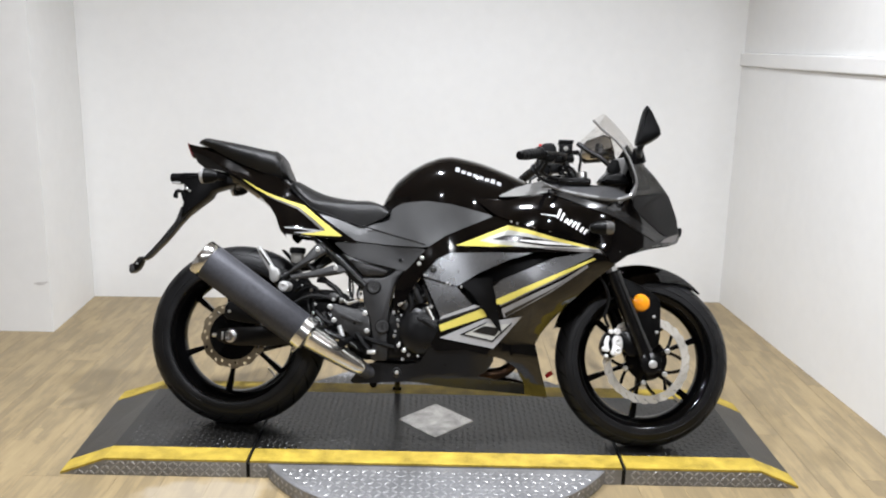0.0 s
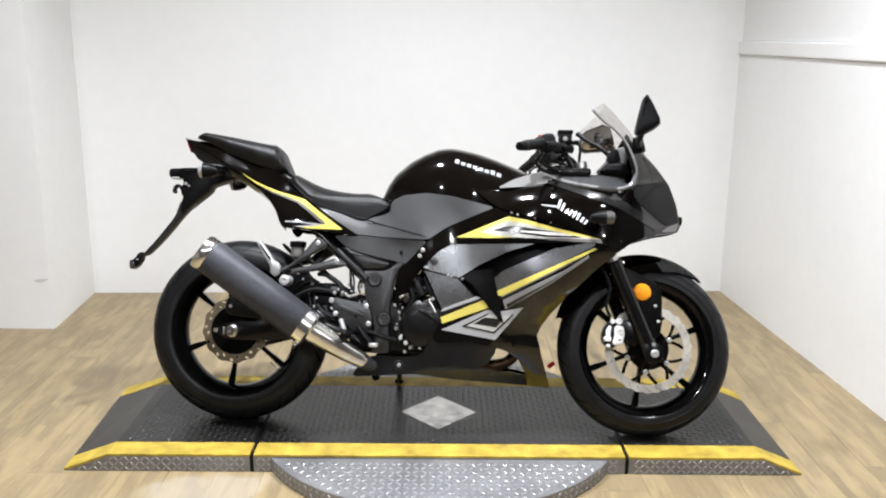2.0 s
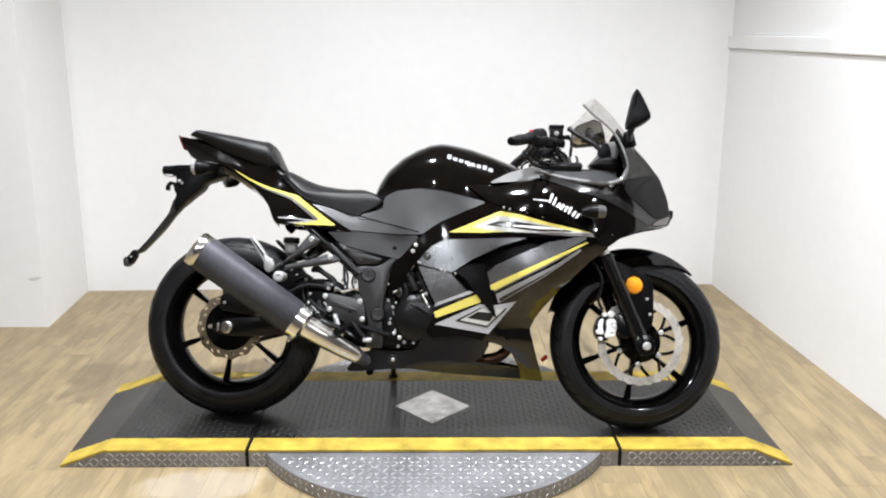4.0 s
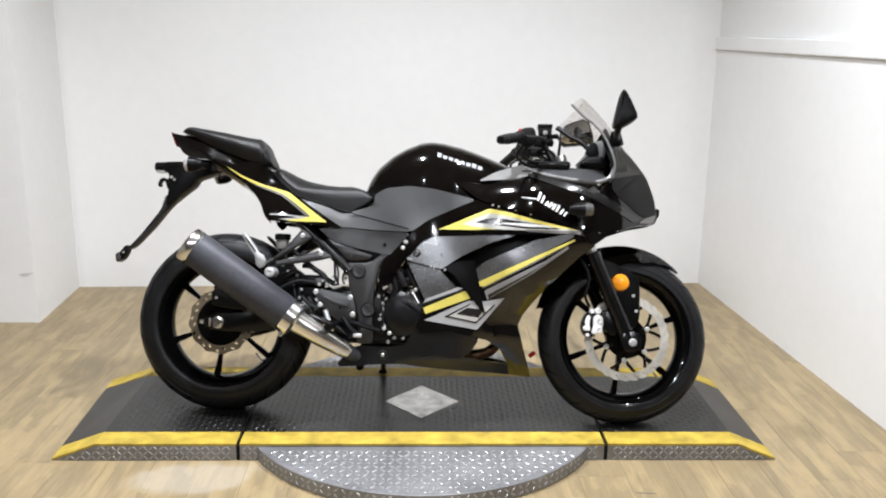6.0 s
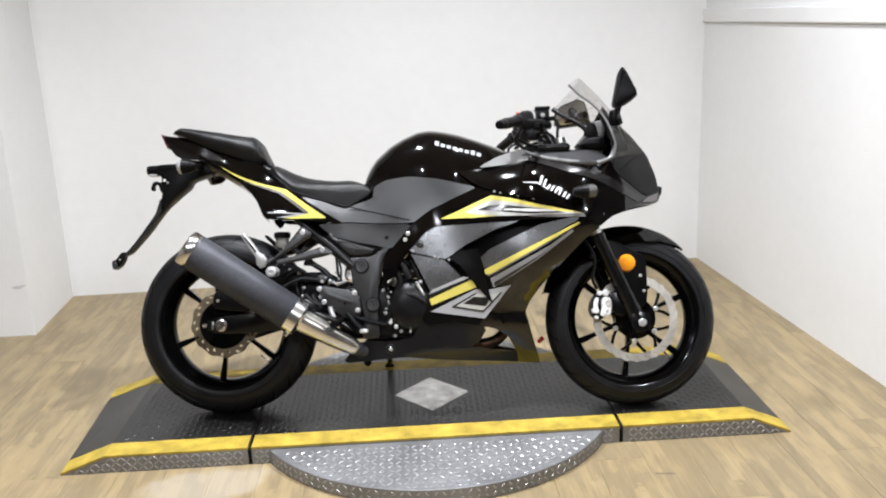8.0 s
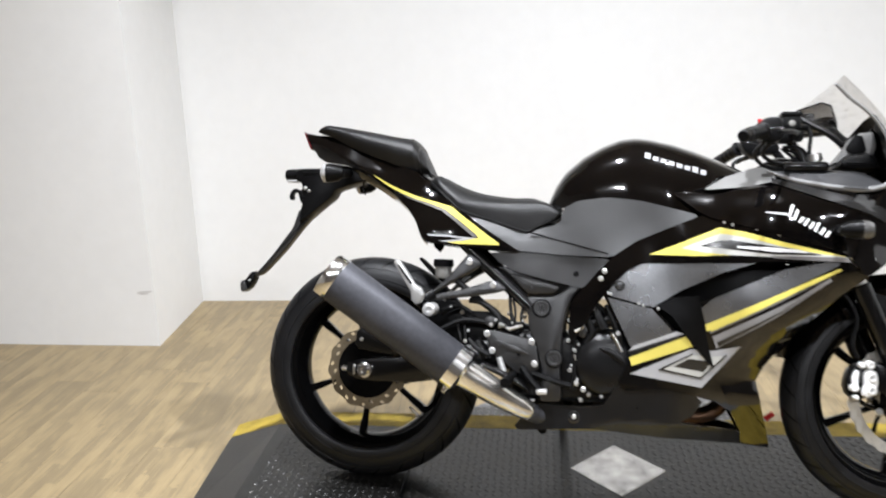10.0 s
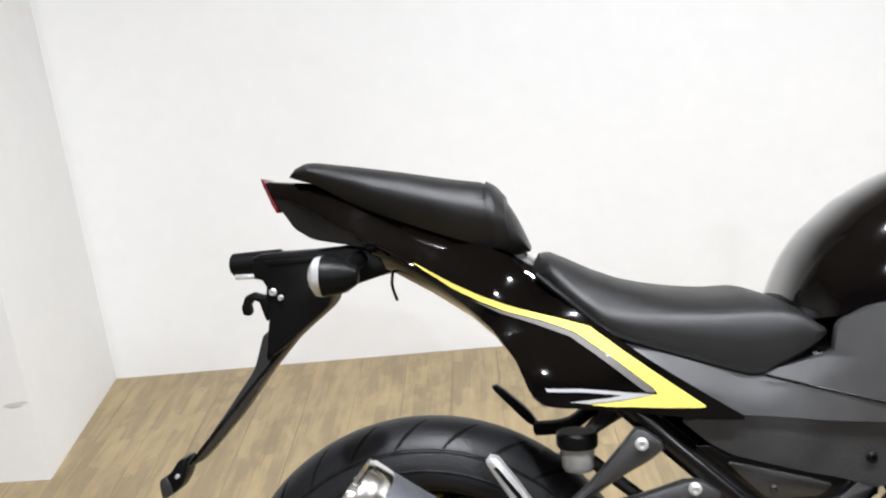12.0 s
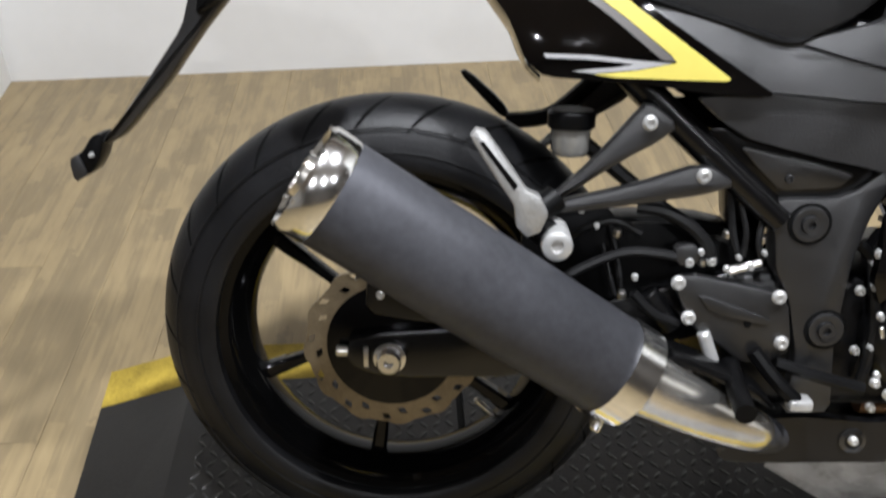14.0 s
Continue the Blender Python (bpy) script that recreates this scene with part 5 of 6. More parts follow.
for x, y, z in ((-0.135, -0.118, 0.44), (-0.145, -0.118, 0.405), (-0.12, -0.118, 0.49), (-0.11, -0.118, 0.255), (-0.09, -0.12, 0.27), (-0.14, -0.118, 0.33), (-0.02, -0.15, 0.43), (-0.03, -0.13, 0.40)):
    bolt(x, y, z, engine, 0.0085)
for pts in (((-0.13, -0.12, 0.47), (-0.08, -0.13, 0.50), (-0.04, -0.12, 0.46), (-0.01, -0.12, 0.42)), ((-0.15, -0.11, 0.46), (-0.10, -0.125, 0.42), (-0.06, -0.13, 0.45))):
    part("hose", tube(pts, 0.008, 8), MATTE_BLACK, bike)
for x, z, r in ((-0.140, 0.458, 0.010), (-0.129, 0.412, 0.006), (-0.129, 0.384, 0.006), (-0.118, 0.398, 0.005), (-0.122, 0.30, 0.009), (-0.104, 0.285, 0.010), (-0.135, 0.345, 0.005)):
    bolt(x, -0.142, z, engine, r)
for (x0, z0), (x1, z1), r in (((-0.094, 0.498), (-0.086, 0.514), 0.004), ((-0.084, 0.486), (-0.078, 0.497), 0.004), ((-0.128, 0.372), (-0.124, 0.358), 0.003), ((-0.035, 0.430), (-0.010, 0.385), 0.006), ((-0.128, 0.43), (-0.105, 0.445), 0.006)):
    part("pipe_stub", rod((x0, -0.146, z0), (x1, -0.146, z1), r, r * 0.8, 10), STEEL, engine)
for pts, r in ((((-0.125, -0.12, 0.50), (-0.10, -0.135, 0.47), (-0.085, -0.135, 0.43), (-0.10, -0.13, 0.40)), 0.009), (((-0.09, -0.13, 0.52), (-0.07, -0.14, 0.47), (-0.055, -0.14, 0.44)), 0.011),
               (((-0.05, -0.13, 0.50), (-0.03, -0.14, 0.46), (-0.015, -0.14, 0.42), (-0.005, -0.13, 0.37)), 0.008), (((-0.135, -0.115, 0.44), (-0.125, -0.125, 0.36), (-0.13, -0.12, 0.28)), 0.007)):
    part("hose", tube(pts, r, 10), HOSE, bike, "black rubber hose")
part("sensor", plate([(-0.122, 0.445), (-0.105, 0.452), (-0.095, 0.432), (-0.105, 0.412), (-0.12, 0.42)], -0.138, -0.11, 0.004), CAST_GREY, engine)
part("cover_rib", plate([(-0.075, 0.395), (-0.03, 0.392), (0.0, 0.362), (-0.012, 0.355), (-0.04, 0.375)], -0.156, -0.14, 0.004), ENGINE, clutch)

# fairings
UPPER = [(0.102, 0.786), (0.15, 0.784), (0.213, 0.781), (0.329, 0.804), (0.392, 0.801), (0.482, 0.786), (0.582, 0.785), (0.614, 0.82), (0.62, 0.904), (0.603, 0.972), (0.628, 0.970), (0.693, 0.897), (0.742, 0.834), (0.770, 0.760), (0.781, 0.69),
         (0.769, 0.670), (0.697, 0.659), (0.615, 0.632), (0.551, 0.585), (0.507, 0.64), (0.396, 0.67), (0.271, 0.702), (0.18, 0.727)]


def nose(x, z):
    """Half width of the nose: closes towards its front edge."""
    edge = float(np.interp(z, [0.6, 0.67, 0.70, 0.76, 0.83, 0.89, 0.97, 1.1], [0.805, 0.796, 0.797, 0.783, 0.754, 0.708, 0.641, 0.54]))
    brow = float(np.interp(x, [0.1, 0.213, 0.329, 0.392, 0.482, 0.58, 0.61], [0.786, 0.781, 0.804, 0.801, 0.787, 0.785, 0.95]))
    roll = 6.5 * max(0.0, min(z, brow + 0.02) - brow + 0.058) ** 2
    return girth(x, z) * min(1.0, max(0.0, (edge - x) / 0.16)) ** 0.5 + 0.006 - roll


upper = both("upper_fairing", lambda: sheet(UPPER, nose, 0.026, 1, 0.15), BLACK_GLOSS, bike, "gloss black upper fairing and nose")
band = both("middle_fairing", lambda: sheet([(-0.04, 0.621), (0.019, 0.663), (0.091, 0.694), (0.18, 0.731), (0.271, 0.706), (0.396, 0.674), (0.514, 0.642), (0.504, 0.622), (0.327, 0.618), (0.04, 0.609), (-0.014, 0.581), (-0.075, 0.5), (-0.134, 0.398),
                                            (-0.145, 0.425), (-0.14, 0.507)], lambda x, z: girth(x, z) - 0.001, 0.026, 1, 0.1), BLACK_GLOSS, bike, "gloss black middle fairing band")
SIDE_OUT = [(-0.063, 0.532), (0.012, 0.612), (0.318, 0.620), (0.231, 0.592), (0.131, 0.544), (0.066, 0.5), (0.192, 0.360), (0.208, 0.356), (0.178, 0.448), (0.168, 0.513), (0.206, 0.529), (0.365, 0.603), (0.50, 0.632), (0.563, 0.589), (0.508, 0.548),
            (0.411, 0.450), (0.366, 0.401), (0.334, 0.358), (0.318, 0.323), (0.339, 0.243), (0.355, 0.190), (0.367, 0.145), (0.291, 0.155), (0.288, 0.189), (0.258, 0.245), (0.218, 0.271), (0.162, 0.284), (0.092, 0.298), (0.0, 0.288), (-0.018, 0.308), (0.001, 0.35), (0.018, 0.383)]


FRONT_Z = [0.145, 0.19, 0.243, 0.323, 0.358, 0.401, 0.45, 0.548, 0.589, 0.64]
FRONT_X = [0.367, 0.355, 0.339, 0.318, 0.334, 0.366, 0.411, 0.508, 0.563, 0.62]


def flank(x, z):
    """The lower fairing's half width: upright sides, a front edge that rolls inwards and a leg that leans in below."""
    even = sum(w * girth(x + 0.045 * dx, z + 0.045 * dz) for dx, dz, w in
               ((0, 0, 0.2), (1, 0, 0.12), (-1, 0, 0.12), (0, 1, 0.12), (0, -1, 0.12), (0.7, 0.7, 0.08), (-0.7, 0.7, 0.08), (0.7, -0.7, 0.08), (-0.7, -0.7, 0.08)))
    gap = float(np.interp(z, FRONT_Z, FRONT_X)) - x
    deep = float(np.interp(z, [0.15, 0.32, 0.45, 0.55, 0.60], [0.03, 0.06, 0.05, 0.02, 0.0]))
    roll = deep * min(1.0, max(0.0, 1 - gap / 0.12)) ** 1.6
    leg = 0.7 * min(1.0, max(0.0, (x - 0.10) / 0.18)) * max(0.0, 0.285 - z)
    return even - roll - leg


def hull(x, z):
    """Half width of the lower fairing: sweeps in to a narrow keel below and in front."""
    return max(0.014, flank(x, z) - 0.006)


def belly_hull(x, z):
    """The belly pan under the fairing, with a crease along its lower edge."""
    ridge = float(np.interp(x, [-0.12, -0.073, -0.012, 0.054, 0.125, 0.204, 0.288], [0.170, 0.191, 0.206, 0.208, 0.208, 0.199, 0.189]))
    return max(0.012, flank(x, max(z, ridge)) - 0.009 - 0.9 * max(0.0, ridge - z))


sidef = both("side_fairing", lambda: sheet(SIDE_OUT, hull, 0.02, 1, 0.06), BLACK_GLOSS, bike, "gloss black side fairing with vent")
both("vent_liner", lambda: sheet([(0.03, 0.51), (0.131, 0.56), (0.36, 0.625), (0.40, 0.60), (0.24, 0.52), (0.24, 0.34), (0.16, 0.34)], lambda x, z: girth(x, z) - 0.06, 0.03, 0, rim=0), MATTE_BLACK, sidef)
both("vent_fin", lambda: sheet([(0.072, 0.504), (0.114, 0.526), (0.170, 0.530), (0.184, 0.470), (0.196, 0.410), (0.210, 0.356), (0.198, 0.366), (0.137, 0.440), (0.108, 0.480)], lambda x, z: girth(x, z) + 0.001 - 0.10 * max(0, 0.13 - x), 0.025, 0, rim=0.02), MATTE_BLACK, sidef, "black vent fin")
GA = -0.006 + decal_lift
decal("grey_panel", [(-0.054, 0.532), (0.016, 0.606), (0.300, 0.614), (0.226, 0.590), (0.128, 0.543), (0.063, 0.500), (-0.046, 0.525)], GUNMETAL, sidef, "gunmetal grey paint", GA, body=flank)
decal("grey_panel", [(-0.048, 0.520), (0.060, 0.496), (0.132, 0.420), (0.016, 0.388)], GUNMETAL, sidef, "gunmetal grey paint", GA, body=flank)
decal("grey_panel", [(0.176, 0.501), (0.206, 0.527), (0.365, 0.600), (0.495, 0.628), (0.487, 0.612), (0.33, 0.527), (0.188, 0.462)], GUNMETAL, sidef, "gunmetal grey paint", GA, body=flank)
decal("stripe", [(0.490, 0.606), (0.497, 0.602), (0.205, 0.447), (0.190, 0.447), (0.187, 0.462)], YELLOW_DECAL, sidef, "yellow stripe", GA + 0.0006, body=flank)
decal("stripe", [(0.142, 0.431), (0.150, 0.424), (0.160, 0.407), (0.014, 0.352), (0.007, 0.372)], YELLOW_DECAL, sidef, "yellow stripe", GA + 0.0012, body=flank)
decal("stripe", [(0.005, 0.386), (0.138, 0.436), (0.143, 0.431), (0.008, 0.379)], BLACK_DECAL, sidef, "black line", GA + 0.0016, body=flank)
decal("stripe", [(0.018, 0.4025), (0.120, 0.4425), (0.137, 0.4375), (0.006, 0.3885)], SILVER_DECAL, sidef, "grey stripe", GA + 0.0010, body=flank)
decal("stripe", [(0.205, 0.433), (0.40, 0.535), (0.47, 0.583), (0.475, 0.576), (0.36, 0.492), (0.215, 0.404)], LIGHT_GREY_DECAL, sidef, "grey stripe", GA, body=flank)
decal("stripe", [(0.200, 0.440), (0.36, 0.523), (0.48, 0.590), (0.36, 0.529), (0.198, 0.445)], GREY_DECAL, sidef, "grey line", GA + 0.0004, body=flank)
decal("stripe", [(0.216, 0.420), (0.36, 0.500), (0.44, 0.555), (0.36, 0.497), (0.220, 0.409)], BLACK_DECAL, sidef, "black line", GA + 0.0012, body=flank)
decal("stripe", [(0.010, 0.332), (0.155, 0.400), (0.205, 0.398), (0.272, 0.412), (0.184, 0.305)], SILVER_DECAL, sidef, "silver chevron", GA, body=flank)
decal("stripe", [(0.092, 0.3475), (0.160, 0.385), (0.205, 0.384), (0.236, 0.386), (0.180, 0.331)], PALE_DECAL, sidef, "pale chevron", GA + 0.0008, body=flank)
decal("stripe", [(0.076, 0.345), (0.160, 0.390), (0.160, 0.386), (0.090, 0.347), (0.179, 0.331), (0.238, 0.390), (0.242, 0.388), (0.180, 0.326)], BLACK_DECAL, sidef, "black line", GA + 0.0012, body=flank)
decal("stripe", [(0.115, 0.355), (0.150, 0.376), (0.205, 0.372), (0.188, 0.345)], BLACK_DECAL, sidef, "black fill", GA + 0.0012, body=flank)
decal("stripe", [(0.122, 0.646), (0.216, 0.686), (0.273, 0.677), (0.358, 0.657), (0.449, 0.64), (0.506, 0.633), (0.51, 0.626), (0.413, 0.627), (0.332, 0.63), (0.241, 0.632), (0.178, 0.637)], PALE_DECAL, band, "pale chevron", 0.0014)
decal("stripe", [(0.05, 0.63), (0.137, 0.665), (0.216, 0.699), (0.276, 0.688), (0.358, 0.666), (0.449, 0.647), (0.508, 0.633), (0.449, 0.639), (0.358, 0.655), (0.273, 0.676), (0.216, 0.684), (0.126, 0.647), (0.178, 0.637), (0.241, 0.632), (0.16, 0.628)], YELLOW_DECAL, band, "yellow chevron", 0.0017)
decal("stripe", [(0.17, 0.653), (0.206, 0.665), (0.242, 0.669), (0.295, 0.661), (0.376, 0.65), (0.449, 0.637), (0.341, 0.636), (0.25, 0.645)], BLACK_DECAL, band, "black core", 0.0020)
decal("stripe", [(0.255, 0.654), (0.255, 0.65), (0.34, 0.642), (0.422, 0.641), (0.394, 0.648), (0.322, 0.653)], WHITE_DECAL, band, "white streak", 0.0023)
decal("stripe", [(0.332, 0.632), (0.422, 0.633), (0.502, 0.632), (0.515, 0.621), (0.431, 0.623), (0.337, 0.627)], GREY_DECAL, band, "grey tail", 0.0020)
belly = both("belly_pan", lambda: sheet([(-0.281, 0.178), (-0.230, 0.235), (-0.188, 0.240), (-0.110, 0.238), (-0.053, 0.248), (-0.023, 0.297), (0.073, 0.306), (0.162, 0.289), (0.188, 0.268), (0.164, 0.229), (0.135, 0.213), (0.204, 0.203), (0.287, 0.191), (0.303, 0.153), (0.186, 0.163),
                                         (0.093, 0.169), (0.0, 0.176), (-0.072, 0.185), (-0.168, 0.178), (-0.207, 0.173), (-0.270, 0.168)], belly_hull, 0.0125, 1, 0.1), BELLY, bike, "satin black belly pan")
part("belly_floor", slab(-0.20, 0.20, -0.035, 0.035, 0.176, 0.186, 0.004), MATTE_BLACK, bike)
part("washer", lathe([(0.017, 0), (0.017, 0.002), (0.011, 0.003), (0.011, 0)], Matrix.Translation((-0.126, -girth(-0.126, 0.212) + 0.008, 0.212)) @ SIDE, 20, closed=True), BLACK_DECAL, belly)
bolt(-0.126, -girth(-0.126, 0.212) + 0.006, 0.212, belly, 0.009)
for x, z in ((-0.057, 0.586), (-0.066, 0.567)):
    bolt(x, -girth(x, z) - 0.001, z, band, 0.010)
bolt(-0.019, -girth(-0.019, 0.551) + 0.001, 0.551, sidef, 0.010, CAST_GREY)
part("washer", lathe([(0.0125, 0), (0.0125, 0.0015), (0.009, 0.002), (0.009, 0)], Matrix.Translation((-0.019, -girth(-0.019, 0.551) + 0.003, 0.551)) @ SIDE, 20, closed=True), BLACK_DECAL, sidef)
for x, z in ((-0.046, 0.531), (-0.040, 0.529), (0.028, 0.508), (0.039, 0.504), (0.075, 0.497)):
    bolt(x, -girth(x, z) + 0.001, z, sidef, 0.0055)
for x, z in ((0.226, 0.712), (0.245, 0.706), (0.30, 0.696), (0.35, 0.684), (0.565, 0.722), (0.57, 0.63)):
    bolt(x, -girth(x, z), z, upper, 0.006)
# model script on the fairing as plain slanting bars
for k, (h, w) in enumerate(((1.35, 0.007), (1.1, 0.006), (0.6, 0.006), (0.75, 0.006), (0.7, 0.006), (0.95, 0.006), (0.7, 0.007), (0.65, 0.006))):
    x = 0.366 + 0.0122 * k
    z = 0.727 - 0.0066 * k
    decal("mark", [(x, z), (x + w, z - w * 0.5), (x + w + 0.010, z - w * 0.5 + 0.022 * h), (x + 0.010, z + 0.022 * h)], WHITE_DECAL, upper, "plain white bar", 0.0035 + 0.006)
decal("mark", [(0.318, 0.7375), (0.366, 0.7345), (0.366, 0.729), (0.318, 0.7345)], WHITE_DECAL, upper, "plain white stroke", 0.0035 + 0.006)
for s in (-1, 1):
    at = Matrix.Translation((0.511, 0.272 * s, 0.694)) @ Matrix.Rotation(math.radians(90), 4, "Y")
    ind = part("front_indicator", lathe([(0, -0.046), (0.010, -0.043), (0.018, -0.028), (0.0215, -0.008), (0.022, 0.004)], at, 24), MATTE_BLACK, bike, "black indicator pod with clear lens")
    part("lens", lathe([(0.022, 0.004), (0.0215, 0.018), (0.017, 0.027), (0.008, 0.031), (0, 0.032)], at, 24), GREY_LENS, ind)
    part("stem", rod((0.486, 0.18 * s, 0.697), (0.494, 0.262 * s, 0.694), 0.014, 0.011), MATTE_BLACK, ind)
both("headlight", lambda: sheet([(0.614, 0.82), (0.648, 0.928), (0.696, 0.893), (0.741, 0.830), (0.767, 0.760), (0.776, 0.705), (0.725, 0.688), (0.61, 0.769)], lambda x, z: nose(x, z) + 0.003, 0.024, 1, 0.15, rim=0.004), SMOKE_LENS, bike, "dark smoked headlight glass")
both("nose_strip", lambda: sheet([(0.339, 0.824), (0.45, 0.797), (0.582, 0.757), (0.712, 0.683), (0.690, 0.670), (0.566, 0.733), (0.338, 0.811)], lambda x, z: nose(x, z) + 0.004, 0.024, 0, rim=0.004), BLACK_DECAL, upper)
part("nose_tip", plate([(0.778, 0.728), (0.792, 0.726), (0.790, 0.70), (0.778, 0.69)], -0.02, 0.02, 0.004), MATTE_BLACK, bike)
# highlight low on the dark nose, painted as a grey sheet
both("chin", lambda: sheet([(0.775, 0.705), (0.765, 0.674), (0.706, 0.668), (0.73, 0.686)], lambda x, z: nose(x, z) + 0.0045, 0.02, 1, 0.15, rim=0.004), GREY_DECAL, upper)

# windscreen
mid = [(0.733, 0.84), (0.668, 0.925), (0.622, 0.995), (0.588, 1.036), (0.558, 1.068), (0.526, 1.098)]
edge = [(0.610, 0.810), (0.620, 0.860), (0.591, 0.935), (0.551, 0.982), (0.510, 1.010), (0.472, 1.042)]
half = [0.155, 0.155, 0.158, 0.168, 0.183, 0.20]
bm = bmesh.new()
rows = []
for i in range(26):
    q = i / 25 * 5
    c = [float(np.interp(q, range(6), [m[k] for m in mid])) for k in (0, 1)]
    e = [float(np.interp(q, range(6), [m[k] for m in edge])) for k in (0, 1)]
    w = float(np.interp(q, range(6), half))
    rows.append([bm.verts.new((c[0] + (e[0] - c[0]) * abs(u) ** 2.2 - (0.018 * q / 5 * u ** 2 if u > 0 else 0), w * u, c[1] + (e[1] - c[1]) * abs(u) ** 2.2)) for u in [-1 + k / 10 for k in range(21)]])
for a, b in zip(rows, rows[1:]):
    for k in range(20):
        bm.faces.new((a[k], a[k + 1], b[k + 1], b[k]))
bmesh.ops.solidify(bm, geom=bm.faces, thickness=0.003)
screen = part("windscreen", bm, SCREEN, bike, "clear smoked windscreen")
# the lower part of the screen lies over a black inner cowl
bm = bmesh.new()
rows = []
for i in range(12):
    q = i / 11 * 2.3
    c = [float(np.interp(q, range(6), [m[k] for m in mid])) for k in (0, 1)]
    e = [float(np.interp(q, range(6), [m[k] for m in edge])) for k in (0, 1)]
    w = float(np.interp(q, range(6), half)) - 0.007
    rows.append([bm.verts.new((c[0] - 0.010 + (e[0] - c[0]) * abs(u) ** 2.2, w * u, c[1] - 0.006 + (e[1] - c[1]) * abs(u) ** 2.2)) for u in [-1 + k / 8 for k in range(17)]])
for a, b in zip(rows, rows[1:]):
    for k in range(16):
        bm.faces.new((a[k], a[k + 1], b[k + 1], b[k]))
bmesh.ops.solidify(bm, geom=bm.faces, thickness=0.003)
part("inner_cowl", bm, MATTE_BLACK, screen, "matte black cowl under the screen")
for s in (-1, 1):
    part("screen_edge", tube([(e[0] - (0.018 * k / 5 if s > 0 else 0), s * w, e[1]) for k, (e, w) in enumerate(zip(edge, half))], 0.004 if s < 0 else 0.009, 8), EDGE_GREY if s < 0 else MATTE_BLACK, screen)
mir = part("mirror", plate([(0.583, 0.94), (0.594, 0.993), (0.606, 1.045), (0.617, 1.058), (0.632, 1.036), (0.662, 0.973), (0.642, 0.955), (0.605, 0.935)], -0.372, -0.315, 0.012), MATTE_BLACK, bike, "black rear-view mirror on a stalk")
part("mirror_arm", tube([(0.63, -0.09, 0.95), (0.622, -0.18, 0.938), (0.606, -0.29, 0.932), (0.606, -0.345, 0.945)], 0.010, 10), MATTE_BLACK, mir)
part("arm_foot", rod((0.628, -0.125, 0.925), (0.622, -0.145, 0.965), 0.024, 0.016, 16), MATTE_BLACK, mir)
def rearward(bm):
    """Turns the far mirror towards the rider."""
    for v in bm.verts:
        v.co.y -= (v.co.x - 0.605) * 0.9 + 0.33 * (v.co.z - 1.05)
        v.co.z += 0.019 - 0.15 * (0.605 - v.co.x)
    return bm


mir = part("mirror", rearward(plate([(0.485, 1.088), (0.58, 1.096), (0.608, 1.005), (0.59, 0.995), (0.48, 1.015)], 0.318, 0.37, 0.008)), MATTE_BLACK, bike, "black rear-view mirror turned to the rider")
part("glass", rearward(plate([(0.490, 1.083), (0.576, 1.090), (0.601, 1.008), (0.589, 1.001), (0.485, 1.020)], 0.3135, 0.3165, 0.001)), MIRROR, mir, "mirror glass")
part("mirror_arm", tube([(0.63, 0.09, 0.95), (0.622, 0.18, 0.95), (0.606, 0.29, 0.985), (0.590, 0.362, 1.03)], 0.012, 10), MATTE_BLACK, mir)


def shoulder(line, inward, rise):
    """The upward-facing edge of the fairing, rolling in towards the tank."""
    bm = bmesh.new()
    rows = []
    n = 24
    for i in range(n + 1):
        q = i / n * (len(line) - 1)
        x, z = (float(np.interp(q, range(len(line)), [p[k] for p in line])) for k in (0, 1))
        y = -nose(x, z) - 0.001
        fade = min(1, 5 * i / n, 9 * (n - i) / n)
        rows.append([bm.verts.new((x, y + inward * fade * u, z + rise * fade * (0.25 * min(1, u / 0.1) + 0.75 * u) - 0.002)) for u in (0, 0.08, 0.2, 0.4, 0.7, 1)])
    for p, q in zip(rows, rows[1:]):
        for k in range(5):
            bm.faces.new((p[k], p[k + 1], q[k + 1], q[k]))
    return bm


both("fairing_shoulder", lambda: shoulder([(0.102, 0.786), (0.15, 0.784), (0.213, 0.782), (0.27, 0.793), (0.335, 0.804)], 0.022, 0.010), BLACK_GLOSS, upper)
dash = part("dashboard", plate([(0.505, 0.872), (0.535, 0.908), (0.56, 0.950), (0.600, 0.955), (0.607, 0.915), (0.592, 0.872)], -0.045, 0.045, 0.008, 1, f=0.12), GREY_TRIM, bike, "grey instrument panel with dark bezel")
part("bezel", plate([(0.530, 0.908), (0.553, 0.946), (0.572, 0.944), (0.582, 0.905), (0.560, 0.888)], -0.049, -0.044, 0.002, 1, f=0.12), MATTE_BLACK, dash)
part("inner_cowl", plate([(0.51, 0.87), (0.535, 0.893), (0.585, 0.90), (0.605, 0.885), (0.61, 0.855), (0.53, 0.855)], -0.07, 0.07, 0.015), MATTE_BLACK, bike, "matte black instrument cowl")
# upward face of the fairing; the wall it reflects is put into its pale grey
both("cockpit_tongue", lambda: sheet([(0.175, 0.792), (0.283, 0.802), (0.352, 0.820), (0.352, 0.848), (0.335, 0.859), (0.305, 0.856), (0.235, 0.830)], lambda x, z: 0.150 - 1.1 * (z - 0.80), 0.02, 1, 0.12), TONGUE_SHEEN, bike, "grey inner fairing tongue, wall reflection painted in")
both("cockpit_trim", lambda: sheet([(0.335, 0.852), (0.441, 0.852), (0.56, 0.846), (0.602, 0.82), (0.58, 0.795), (0.472, 0.804), (0.35, 0.838)], lambda x, z: girth(x, z) - 0.012 - 1.2 * max(0, z - 0.80), 0.024, 1, 0.15, rim=0.004), MATTE_GREY, upper)

